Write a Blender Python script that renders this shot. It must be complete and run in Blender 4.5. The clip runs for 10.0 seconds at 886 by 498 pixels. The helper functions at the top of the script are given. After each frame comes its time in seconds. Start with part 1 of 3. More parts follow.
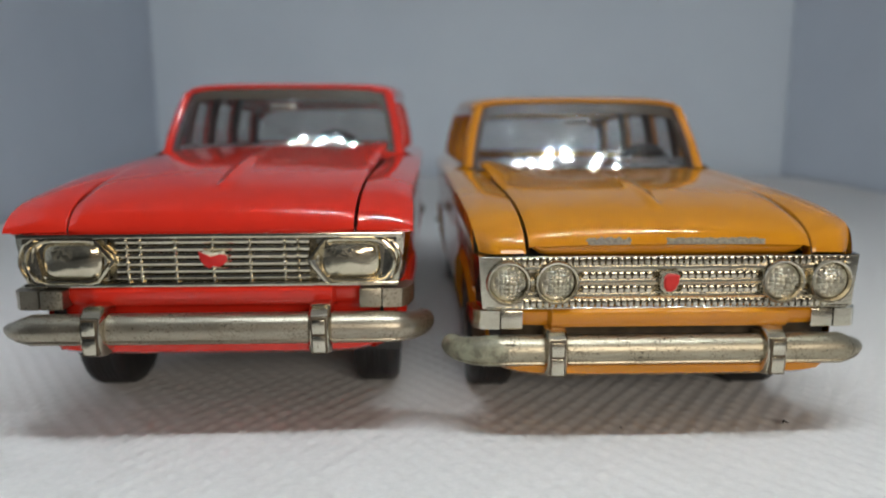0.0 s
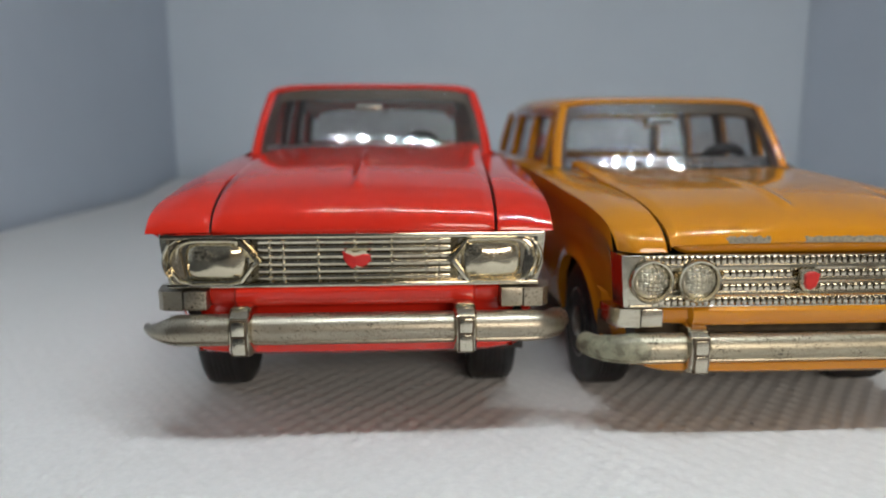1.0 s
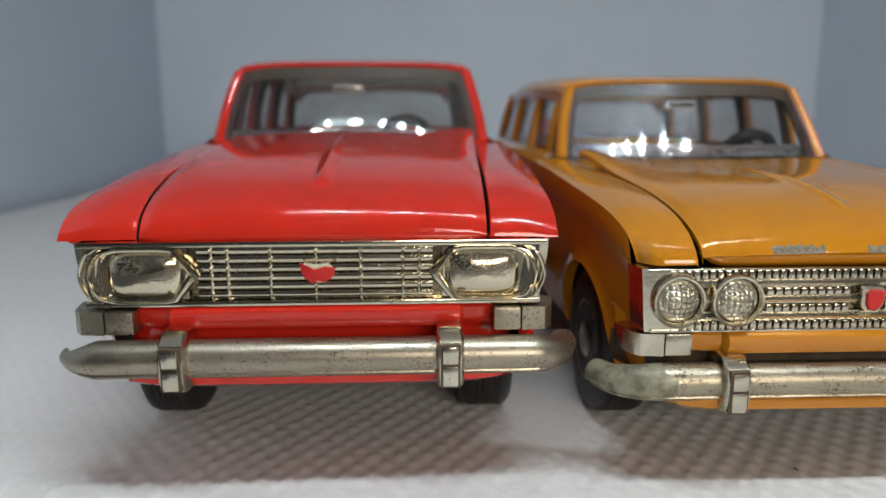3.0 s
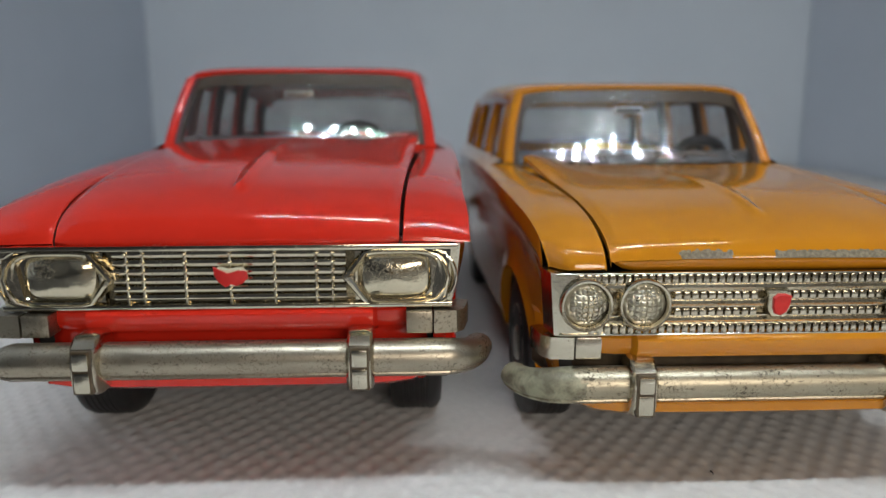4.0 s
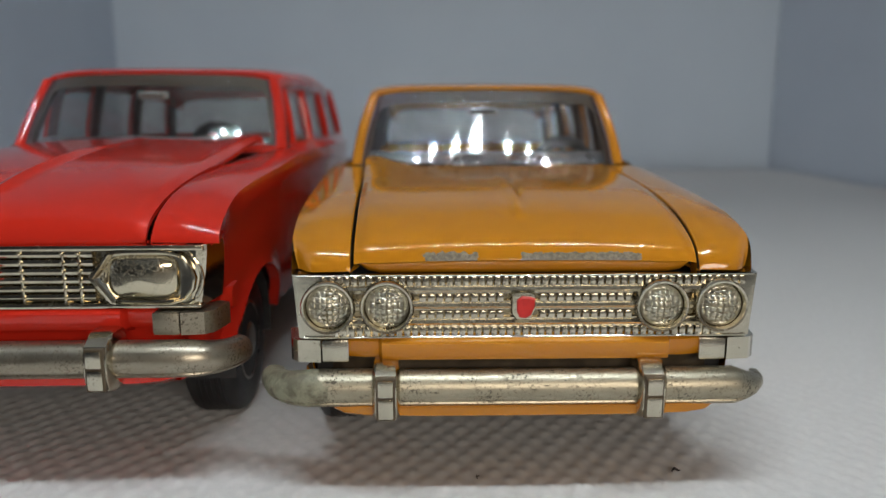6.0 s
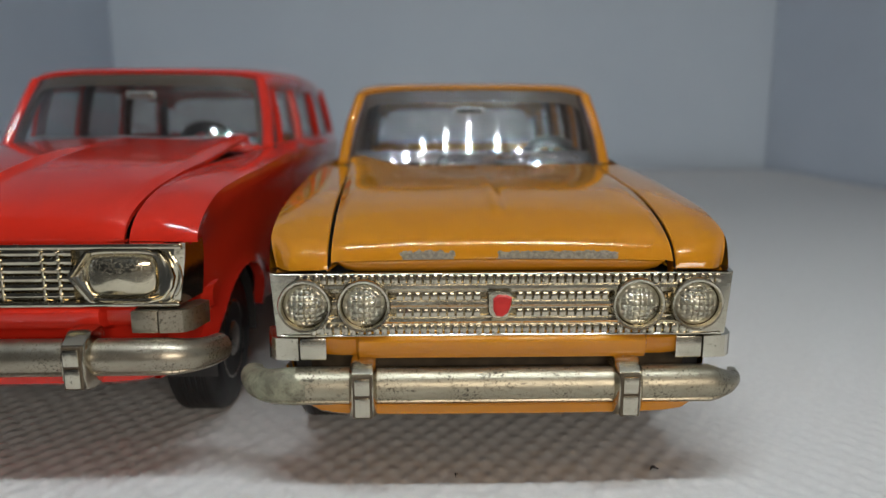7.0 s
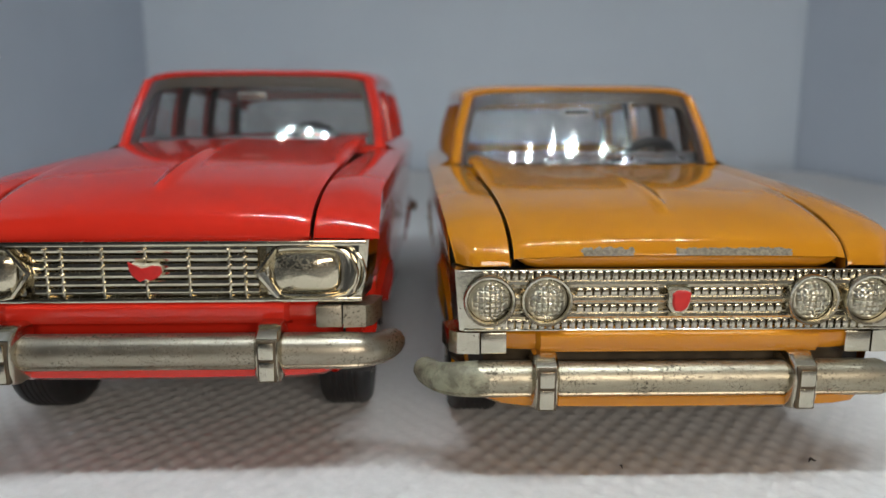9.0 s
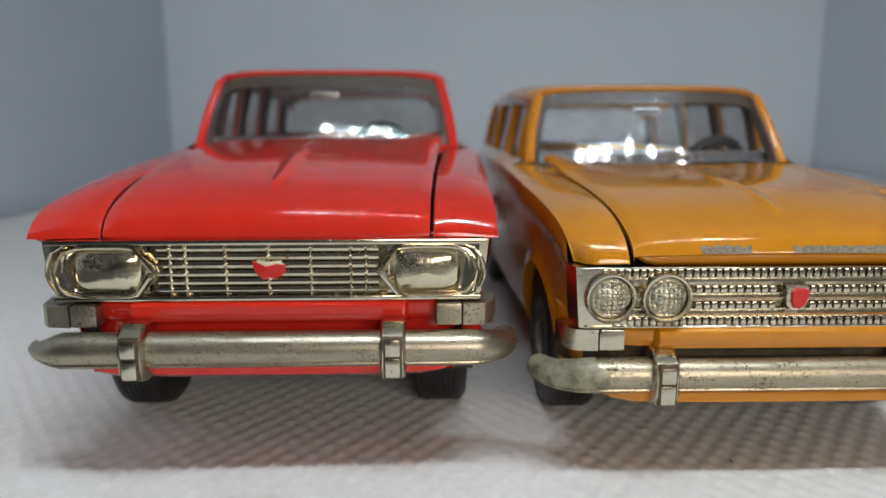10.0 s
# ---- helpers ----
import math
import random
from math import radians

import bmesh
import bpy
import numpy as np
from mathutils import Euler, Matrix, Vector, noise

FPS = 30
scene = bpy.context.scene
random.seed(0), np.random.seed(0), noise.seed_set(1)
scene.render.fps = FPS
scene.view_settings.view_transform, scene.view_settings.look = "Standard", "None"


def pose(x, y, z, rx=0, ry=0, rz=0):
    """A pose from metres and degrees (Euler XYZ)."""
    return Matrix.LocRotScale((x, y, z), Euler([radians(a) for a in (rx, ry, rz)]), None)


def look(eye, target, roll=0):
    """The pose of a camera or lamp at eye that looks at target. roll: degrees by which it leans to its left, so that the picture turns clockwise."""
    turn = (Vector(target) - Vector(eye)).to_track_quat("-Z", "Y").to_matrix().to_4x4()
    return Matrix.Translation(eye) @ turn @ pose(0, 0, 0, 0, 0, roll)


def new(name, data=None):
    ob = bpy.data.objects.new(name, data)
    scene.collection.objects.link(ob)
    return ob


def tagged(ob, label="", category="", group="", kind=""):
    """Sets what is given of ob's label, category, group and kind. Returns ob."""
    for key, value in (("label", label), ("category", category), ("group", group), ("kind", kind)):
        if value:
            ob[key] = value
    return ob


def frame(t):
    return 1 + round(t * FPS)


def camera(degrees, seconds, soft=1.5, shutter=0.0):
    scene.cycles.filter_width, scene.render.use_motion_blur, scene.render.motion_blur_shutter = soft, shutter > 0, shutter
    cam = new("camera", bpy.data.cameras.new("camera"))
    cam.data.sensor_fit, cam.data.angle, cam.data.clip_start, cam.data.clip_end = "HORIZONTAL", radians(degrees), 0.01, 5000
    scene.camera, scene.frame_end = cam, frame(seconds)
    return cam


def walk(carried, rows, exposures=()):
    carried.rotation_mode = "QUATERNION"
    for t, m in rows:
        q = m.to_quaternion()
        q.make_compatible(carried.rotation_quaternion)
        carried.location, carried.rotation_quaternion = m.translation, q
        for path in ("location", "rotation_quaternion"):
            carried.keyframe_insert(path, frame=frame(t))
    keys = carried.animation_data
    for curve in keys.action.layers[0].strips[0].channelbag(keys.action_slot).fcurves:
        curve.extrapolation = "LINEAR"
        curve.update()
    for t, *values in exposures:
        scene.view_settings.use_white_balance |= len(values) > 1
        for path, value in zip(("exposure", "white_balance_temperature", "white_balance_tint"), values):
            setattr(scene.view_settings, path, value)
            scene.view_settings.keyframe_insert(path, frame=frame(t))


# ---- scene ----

MM = 0.001

# camera: millimetres and degrees (yaw, pitch, lean)
ROWS = [
    (0.0, 20.43, -63.32, 28.62, 0.36, -9.83, 0.10),
    (0.5, 13.66, -63.47, 28.57, -0.12, -9.90, 0.14),
    (1.0, 6.72, -63.68, 28.62, -0.52, -9.81, 0.14),
    (1.5, 4.56, -58.02, 28.41, -0.61, -10.75, 0.14),
    (2.0, 5.08, -51.99, 28.22, -0.48, -11.10, 0.17),
    (2.2, 5.50, -51.45, 28.28, -0.42, -11.15, 0.15),
    (3.5, 11.49, -51.97, 28.60, -0.27, -10.88, 0.01),
    (4.0, 15.22, -52.36, 28.62, -0.07, -10.66, 0.06),
    (4.5, 18.80, -52.26, 28.68, -0.02, -10.63, 0.03),
    (5.0, 23.39, -52.19, 28.76, 0.24, -10.60, 0.07),
    (5.5, 28.79, -51.78, 28.67, 0.74, -10.60, 0.04),
    (6.0, 34.92, -51.81, 28.56, 0.81, -10.56, 0.08),
    (6.2, 36.50, -52.00, 28.52, 0.82, -10.47, 0.09),
    (7.3, 36.65, -52.00, 28.45, 0.86, -10.57, 0.06),
    (7.5, 35.62, -51.75, 28.34, 0.87, -10.58, 0.04),
    (8.0, 32.04, -51.68, 28.29, 0.94, -10.70, 0.08),
    (8.5, 27.75, -52.63, 28.44, 0.85, -10.66, 0.07),
    (9.0, 23.15, -53.77, 28.41, 0.91, -10.42, 0.03),
    (9.5, 18.46, -54.57, 28.51, 1.03, -10.42, -0.07),
    (10.0, 13.76, -54.65, 28.53, 0.77, -10.54, 0.05),
]
cam = camera(63.0, 10.0)
cam.data.dof.use_dof = True
cam.data.dof.focus_distance = 0.054
cam.data.dof.aperture_fstop = 36.0
walk(cam, [(t, pose(x * MM, y * MM, z * MM, 90 + p, 0, w) @ pose(0, 0, 0, 0, 0, -r)) for t, x, y, z, w, p, r in ROWS],
     exposures=[(0.0, -0.22), (0.5, -0.17), (1.0, -0.15), (1.5, -0.17), (2.0, -0.08), (3.5, -0.2), (4.5, -0.32), (5.5, -0.3), (6.0, -0.48), (7.5, -0.46), (8.5, -0.36), (9.0, -0.2), (9.5, -0.22), (10.0, -0.14)])

# world and lamps
LED_Y, LED_Z, LED_POWER = -62.0, 205.0, 725.0
world = bpy.data.worlds.new("dim_room")
scene.world = world
world.use_nodes = True
world.node_tree.nodes["Background"].inputs[0].default_value = (1.0, 0.86, 0.69, 1)
world.node_tree.nodes["Background"].inputs[1].default_value = 0.14
# added unseen area lamp: warm fill low in front, inferred from the plating's glints
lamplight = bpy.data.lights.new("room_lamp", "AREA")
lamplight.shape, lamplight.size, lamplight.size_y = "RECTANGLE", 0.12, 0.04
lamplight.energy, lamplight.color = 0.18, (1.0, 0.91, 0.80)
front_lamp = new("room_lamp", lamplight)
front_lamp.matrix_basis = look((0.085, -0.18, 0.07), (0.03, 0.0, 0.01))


# ---- materials ----
class Nodes:
    """Short-hand for building a node material."""

    def __init__(self, name):
        self.mat = bpy.data.materials.new(name)
        self.mat.use_nodes = True
        self.tree = self.mat.node_tree
        self.bsdf = self.tree.nodes["Principled BSDF"]
        self.out = self.tree.nodes["Material Output"]
        self.coord = self.tree.nodes.new("ShaderNodeTexCoord").outputs["Object"]

    def node(self, kind, **values):
        n = self.tree.nodes.new(kind)
        for key, value in values.items():
            if key == "operation":
                n.operation = value
            elif key == "blend":
                n.blend_type = value
            elif key == "data":
                n.data_type = value
        return n

    def put(self, socket, value):
        if isinstance(value, bpy.types.NodeSocket):
            self.tree.links.new(value, socket)
        elif value is not None:
            socket.default_value = value

    def noise(self, scale, detail=3.0, rough=0.55):
        n = self.node("ShaderNodeTexNoise")
        self.put(n.inputs["Vector"], self.coord)
        n.inputs["Scale"].default_value, n.inputs["Detail"].default_value, n.inputs["Roughness"].default_value = scale, detail, rough
        return n.outputs["Fac"]

    def math(self, operation, a, b=None, c=None):
        n = self.node("ShaderNodeMath", operation=operation)
        for socket, value in zip(n.inputs, (a, b, c)):
            self.put(socket, value)
        return n.outputs[0]

    def ramp(self, fac, lo, hi, a=0.0, b=1.0):
        n = self.node("ShaderNodeMapRange")
        for key, value in (("Value", fac), ("From Min", lo), ("From Max", hi), ("To Min", a), ("To Max", b)):
            self.put(n.inputs[key], value)
        return n.outputs[0]

    def mix(self, fac, a, b):
        n = self.node("ShaderNodeMix", data="RGBA")
        self.put(n.inputs[0], fac)
        for socket, value in ((n.inputs[6], a), (n.inputs[7], b)):
            self.put(socket, (*value, 1) if isinstance(value, tuple) else value)
        return n.outputs[2]

    def xyz(self):
        n = self.node("ShaderNodeSeparateXYZ")
        self.put(n.inputs[0], self.coord)
        return n.outputs

    def bump(self, height, distance, strength=1.0):
        n = self.node("ShaderNodeBump")
        n.inputs["Strength"].default_value, n.inputs["Distance"].default_value = strength, distance
        self.put(n.inputs["Height"], height)
        self.put(self.bsdf.inputs["Normal"], n.outputs[0])

    def set(self, **values):
        names = {"color": "Base Color", "rough": "Roughness", "metal": "Metallic", "coat": "Coat Weight", "coat_rough": "Coat Roughness",
                 "specular": "Specular IOR Level", "sub": "Subsurface Weight"}
        for key, value in values.items():
            self.put(self.bsdf.inputs[names[key]], (*value, 1) if isinstance(value, tuple) else value)
        return self


def enamel(name, base, deep, chips=None):
    """Thick glossy toy enamel with orange peel; chips: boxes (x0, x1, z0, z1) in mm where bare metal shows."""
    n = Nodes(name)
    tone = n.mix(n.ramp(n.noise(160, 3), 0.35, 0.7, 0, 0.35), base, deep)
    fine = n.noise(2600, 4)
    tone = n.mix(n.ramp(fine, 0.70, 0.78, 0, 0.25), tone, deep)
    rough = n.ramp(n.noise(420, 3), 0.3, 0.7, 0.03, 0.055)
    metal = 0.0
    if chips:
        x, _, z = n.xyz()
        wob = n.ramp(n.noise(1500, 4, 0.7), 0.3, 0.7, -0.16 * MM, 0.16 * MM)
        zz, xx = n.math("ADD", z, wob), n.math("ADD", x, n.math("MULTIPLY", wob, 2.0))
        mask = None
        for x0, x1, z0, z1 in chips:
            m = n.math("MULTIPLY", n.math("MULTIPLY", n.math("GREATER_THAN", xx, x0 * MM), n.math("LESS_THAN", xx, x1 * MM)),
                       n.math("MULTIPLY", n.math("GREATER_THAN", z, z0 * MM), n.math("LESS_THAN", zz, z1 * MM)))
            mask = m if mask is None else n.math("MAXIMUM", mask, m)
        bare = n.mix(n.ramp(n.noise(3500, 3), 0.35, 0.65), (0.29, 0.245, 0.17), (0.15, 0.125, 0.085))
        tone = n.mix(mask, tone, bare)
        rough = n.math("MAXIMUM", rough, n.math("MULTIPLY", mask, 0.65))
        metal = 0.0
    n.set(color=tone, rough=rough, metal=metal, specular=0.5, coat=0.2, coat_rough=0.03)
    n.bump(n.math("ADD", n.math("MULTIPLY", n.noise(420, 2), 1.0), n.math("ADD", n.math("MULTIPLY", n.noise(2600, 1.5), 0.9), n.math("MULTIPLY", n.noise(7000, 1.0), 0.2))), 0.013 * MM, 1.0)
    return n.mat


def plating(name, bright, dark, rough, pits, green=False, streaks=False, lumps=0.12, top=None):
    """Worn vacuum plating: warm metal with pits and grime, and a rubbed green-grey end where green is set."""
    n = Nodes(name)
    speck = n.ramp(n.noise(4600, 5, 0.7), 0.62 - 0.05 * pits, 0.67 - 0.04 * pits, 0, 1)
    cloud = n.ramp(n.noise(420, 4), 0.35, 0.7)
    grime = n.math("MULTIPLY", speck, n.ramp(n.noise(500, 3), 0.42, 0.62, 0.05, 1.0))
    if top is not None:
        _, _, z = n.xyz()
        grime = n.math("MULTIPLY", grime, n.ramp(z, (top - 0.5) * MM, (top + 0.6) * MM, 0.08, 1.0))
    if streaks:
        x, y, z = n.xyz()
        long = n.node("ShaderNodeCombineXYZ")
        for socket, value in zip(long.inputs, (n.math("MULTIPLY", x, 0.45), y, z)):
            n.put(socket, value)
        scratch = n.node("ShaderNodeTexNoise")
        n.put(scratch.inputs["Vector"], long.outputs[0])
        scratch.inputs["Scale"].default_value, scratch.inputs["Detail"].default_value = 3600, 5
        grime = n.math("MAXIMUM", grime, n.math("MULTIPLY", n.ramp(scratch.outputs["Fac"], 0.62, 0.70), n.ramp(n.noise(260, 2), 0.42, 0.6, 0.15, 0.9)))
    tone = n.mix(n.math("MULTIPLY", grime, 0.9), n.mix(n.math("MULTIPLY", cloud, 0.28), bright, dark), (0.055, 0.045, 0.03))
    r = n.math("ADD", n.ramp(n.noise(260, 3), 0.3, 0.7, rough, rough + 0.08), n.math("MULTIPLY", grime, 0.3))
    metal = n.math("SUBTRACT", 1.0, n.math("MULTIPLY", grime, 0.45))
    if green:
        x, _, z = n.xyz()
        edge = n.math("ADD", x, n.ramp(n.noise(700, 4), 0.3, 0.7, -1.0 * MM, 1.0 * MM))
        worn = n.math("LESS_THAN", edge, -15.0 * MM)
        tone = n.mix(n.math("MULTIPLY", worn, n.ramp(n.noise(300, 3), 0.3, 0.65, 0.55, 0.95)), tone, n.mix(n.ramp(n.noise(900, 4), 0.4, 0.62), (0.30, 0.30, 0.205), (0.13, 0.12, 0.08)))
        metal = n.math("MULTIPLY", metal, n.math("SUBTRACT", 1.0, n.math("MULTIPLY", worn, 0.75)))
        r = n.math("ADD", r, n.math("MULTIPLY", worn, 0.1))
    n.set(color=tone, rough=r, metal=metal)
    n.bump(n.math("ADD", n.math("ADD", n.noise(900, 2), n.math("MULTIPLY", n.noise(3600, 2), 0.5)), n.math("MULTIPLY", speck, -0.12)), 0.07 * MM, lumps)
    return n.mat


def plain(name, base, other, rough, scale=900, metal=0.0, bump=0.03, spread=0.12):
    n = Nodes(name)
    tone = n.mix(n.ramp(n.noise(scale, 4), 0.3, 0.7), base, other)
    n.set(color=tone, rough=n.ramp(n.noise(scale * 0.4, 3), 0.3, 0.7, rough, min(1, rough + spread)), metal=metal)
    n.bump(n.noise(scale * 3, 3), bump * MM, 0.6)
    return n.mat


def glazing(name, scratch, pale=(0.93, 0.94, 0.95), smoky=(0.84, 0.85, 0.87)):
    """Clear moulded plastic: see-through with a mirror gloss and fine level scratches."""
    n = Nodes(name)
    clear, gloss, hazy, both, blend, fres = (n.node(k) for k in (
        "ShaderNodeBsdfTransparent", "ShaderNodeBsdfGlossy", "ShaderNodeBsdfGlossy", "ShaderNodeMixShader", "ShaderNodeMixShader", "ShaderNodeLayerWeight"))
    n.put(clear.inputs[0], n.mix(n.ramp(n.noise(300, 3), 0.35, 0.65), pale, smoky))
    gloss.inputs["Roughness"].default_value = 0.01
    # level scratches smear a highlight up and down
    hazy.inputs["Roughness"].default_value = 0.09
    hazy.inputs["Anisotropy"].default_value = 0.97
    across = n.node("ShaderNodeCombineXYZ")
    across.inputs[0].default_value = 1.0
    n.put(hazy.inputs["Tangent"], across.outputs[0])
    fres.inputs["Blend"].default_value = 0.5
    sheen = n.ramp(n.math("POWER", fres.outputs["Facing"], 4.0), 0, 1, 0.11, 0.9)
    both.inputs[0].default_value = scratch
    n.put(both.inputs[1], gloss.outputs[0])
    n.put(both.inputs[2], hazy.outputs[0])
    n.put(blend.inputs[0], sheen)
    n.put(blend.inputs[1], clear.outputs[0])
    n.put(blend.inputs[2], both.outputs[0])
    n.put(n.out.inputs[0], blend.outputs[0])
    return n.mat


def lamp_glow(name, colour, strength):
    n = Nodes(name)
    n.set(color=(0.8, 0.8, 0.8))
    n.put(n.bsdf.inputs["Emission Color"], (*colour, 1))
    n.bsdf.inputs["Emission Strength"].default_value = strength
    return n.mat


RED = enamel("red_enamel", (0.62, 0.027, 0.013), (0.50, 0.018, 0.009))
ORANGE = enamel("orange_enamel", (0.57, 0.222, 0.010), (0.47, 0.17, 0.008))
ORANGE_CHIPPED = enamel("chipped_orange_enamel", (0.57, 0.222, 0.010), (0.47, 0.17, 0.008),
                        [(-7.5, -3.5, 18.0, 18.6), (-0.4, 8.5, 18.0, 18.58)])
CHROME_A = plating("pale_gold_plating", (0.66, 0.605, 0.475), (0.41, 0.355, 0.255), 0.08, 0.7, lumps=0.14)
CHROME_B = plating("dull_grey_plating", (0.43, 0.38, 0.295), (0.28, 0.24, 0.175), 0.31, 1.8, False, True, 0.25)
CHROME_C = plating("rubbed_plating", (0.46, 0.41, 0.305), (0.28, 0.235, 0.155), 0.33, 1.9, True, True, 0.35)
CHROME_D = plating("cast_grille_plating", (0.64, 0.595, 0.48), (0.42, 0.375, 0.28), 0.14, 0.4, lumps=0.14)
CHROME_E = plating("dull_lens_plating", (0.60, 0.565, 0.46), (0.44, 0.40, 0.31), 0.24, 0.8)
CHROME_F = plating("corroded_lamp_plating", (0.72, 0.65, 0.49), (0.40, 0.34, 0.23), 0.07, 2.9, lumps=0.12, top=16.7)
# tarnish, coloured darker to paint the shade behind bars and teeth
TARNISH_SHADE = plating("tarnished_shaded_plating", (0.34, 0.28, 0.17), (0.13, 0.10, 0.06), 0.12, 1.0, lumps=0.3)
# grime, and painted shade for the bumper gap and overrider grooves
GRIME_SHADE = plain("grime", (0.06, 0.043, 0.027), (0.12, 0.09, 0.055), 0.5, metal=0.3)
EMBLEM = plain("red_emblem_paint", (0.6, 0.02, 0.015), (0.45, 0.012, 0.01), 0.35)
CREAM = plain("cream_paint", (0.70, 0.64, 0.48), (0.60, 0.54, 0.40), 0.4)
RUBBER = plain("black_rubber", (0.009, 0.009, 0.010), (0.017, 0.016, 0.016), 0.4, 700)
UNDER = plain("base_metal_and_gap_shade", (0.025, 0.024, 0.024), (0.05, 0.048, 0.045), 0.5, 400, 0.3)
HUB = plain("hub_plating", (0.6, 0.58, 0.52), (0.4, 0.38, 0.33), 0.22, 1200, 1.0)
SEAT_A = plain("grey_seat_plastic", (0.24, 0.22, 0.21), (0.17, 0.155, 0.15), 0.4, 600)
SEAT_B = plain("silver_seat_plastic", (0.50, 0.50, 0.52), (0.36, 0.36, 0.38), 0.3, 600, 0.5)
DASH = plain("silver_dashboard", (0.55, 0.55, 0.56), (0.35, 0.35, 0.36), 0.25, 800, 0.8)
MIRROR = plain("grey_mirror_plastic", (0.45, 0.44, 0.42), (0.36, 0.35, 0.34), 0.35, 800)
BLACK = plain("black_plastic", (0.012, 0.012, 0.014), (0.022, 0.022, 0.026), 0.3, 800)
# dark tones that paint the shade on the pillars' inner faces
MAROON_SHADE = plain("maroon_pillar_shade", (0.07, 0.022, 0.022), (0.05, 0.016, 0.017), 0.45, 600)
UMBER_SHADE = plain("brown_pillar_shade", (0.075, 0.04, 0.025), (0.05, 0.027, 0.018), 0.45, 600)
RIM_A = plain("smoky_glazing_rim", (0.075, 0.048, 0.024), (0.05, 0.032, 0.016), 0.5, 500)
GLASS = glazing("clear_plastic", 0.14, (0.82, 0.80, 0.78), (0.72, 0.70, 0.68))
GLASS_WORN = glazing("scratched_clear_plastic", 0.45)
PAPER = plain("embossed_paper", (0.76, 0.74, 0.72), (0.70, 0.68, 0.66), 0.85, 1500, 0.0, 0.06)
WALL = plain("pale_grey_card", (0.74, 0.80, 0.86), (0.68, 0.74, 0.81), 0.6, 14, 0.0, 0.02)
# the side walls are toned darker than the back wall
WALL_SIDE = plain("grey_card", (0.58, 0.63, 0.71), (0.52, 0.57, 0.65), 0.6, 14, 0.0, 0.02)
WHITE_CARD = plain("white_card", (0.66, 0.66, 0.66), (0.60, 0.60, 0.60), 0.7, 14, 0.0, 0.02)
DARK_CARD = plain("dark_grey_card", (0.06, 0.06, 0.066), (0.08, 0.08, 0.086), 0.7, 14, 0.0, 0.02)
TABLE = plain("table_top", (0.22, 0.17, 0.12), (0.15, 0.11, 0.08), 0.5, 20, 0.0, 0.05)
SPECK = plain("dark_fibre", (0.02, 0.02, 0.02), (0.04, 0.03, 0.03), 0.7)
LED = lamp_glow("white_diode", (0.83, 0.94, 1.0), LED_POWER)


# ---- mesh helpers (millimetres) ----
def mesh_of(name, bm, material, angle=35):
    bmesh.ops.scale(bm, vec=(MM, MM, MM), verts=bm.verts)
    bmesh.ops.recalc_face_normals(bm, faces=bm.faces)
    me = bpy.data.meshes.new(name)
    bm.to_mesh(me)
    bm.free()
    me.materials.append(material)
    me.polygons.foreach_set("use_smooth", [True] * len(me.polygons))
    me.set_sharp_from_angle(angle=radians(angle))
    return me


def part(name, bm, material, parent, label="", angle=35):
    ob = new(name, mesh_of(name, bm, material, angle))
    ob.parent = parent
    return tagged(ob, label)


def thing(name, label, category, m=None, group=""):
    ob = new(name)
    ob.empty_display_size = 0.01
    if m is not None:
        ob.matrix_basis = m
    return tagged(ob, label, category, group)


def sheet(bm, us, vs, fn):
    """A grid of quads over us x vs, placed by fn(u, v)."""
    rows = [[bm.verts.new(fn(u, v)) for u in us] for v in vs]
    for a, b in zip(rows, rows[1:]):
        for i in range(len(us) - 1):
            bm.faces.new((a[i], a[i + 1], b[i + 1], b[i]))
    return rows


def loft(bm, rings, closed=True, caps=True):
    """Skin rings of points one after another."""
    made = [[bm.verts.new(p) for p in ring] for ring in rings]
    count = len(made[0])
    for a, b in zip(made, made[1:]):
        for i in range(count if closed else count - 1):
            j = (i + 1) % count
            bm.faces.new((a[i], a[j], b[j], b[i]))
    if caps and closed:
        bm.faces.new(made[0])
        bm.faces.new(made[-1][::-1])
    return made


def block(bm, x0, x1, y0, y1, z0, z1, bevel=0.0, segments=2):
    """A box, rounded along all its edges."""
    made = bmesh.ops.create_cube(bm, size=1, matrix=Matrix.LocRotScale(((x0 + x1) / 2, (y0 + y1) / 2, (z0 + z1) / 2), None, (x1 - x0, y1 - y0, z1 - z0)))
    if bevel:
        edges = list({e for v in made["verts"] for e in v.link_edges})
        bmesh.ops.bevel(bm, geom=edges, offset=bevel, segments=segments, affect="EDGES", profile=0.6)


def bar(bm, a, b, width, depth, out=(0, 1, 0)):
    """A flat bar from a to b, width across and depth along out."""
    a, b, out = Vector(a), Vector(b), Vector(out).normalized()
    side = (b - a).cross(out).normalized() * width / 2
    out = out * depth / 2
    loft(bm, [[p + side + out, p - side + out, p - side - out, p + side - out] for p in (a, b)])


def tube(bm, points, radius, sides=8):
    """A round rod along points."""
    points = [Vector(p) for p in points]
    rings = []
    for i, p in enumerate(points):
        way = (points[min(i + 1, len(points) - 1)] - points[max(i - 1, 0)]).normalized()
        a = way.orthogonal().normalized()
        b = way.cross(a)
        r = radius(i / (len(points) - 1)) if callable(radius) else radius
        rings.append([p + (a * math.cos(k) + b * math.sin(k)) * r for k in (2 * math.pi * s / sides for s in range(sides))])
    loft(bm, rings)


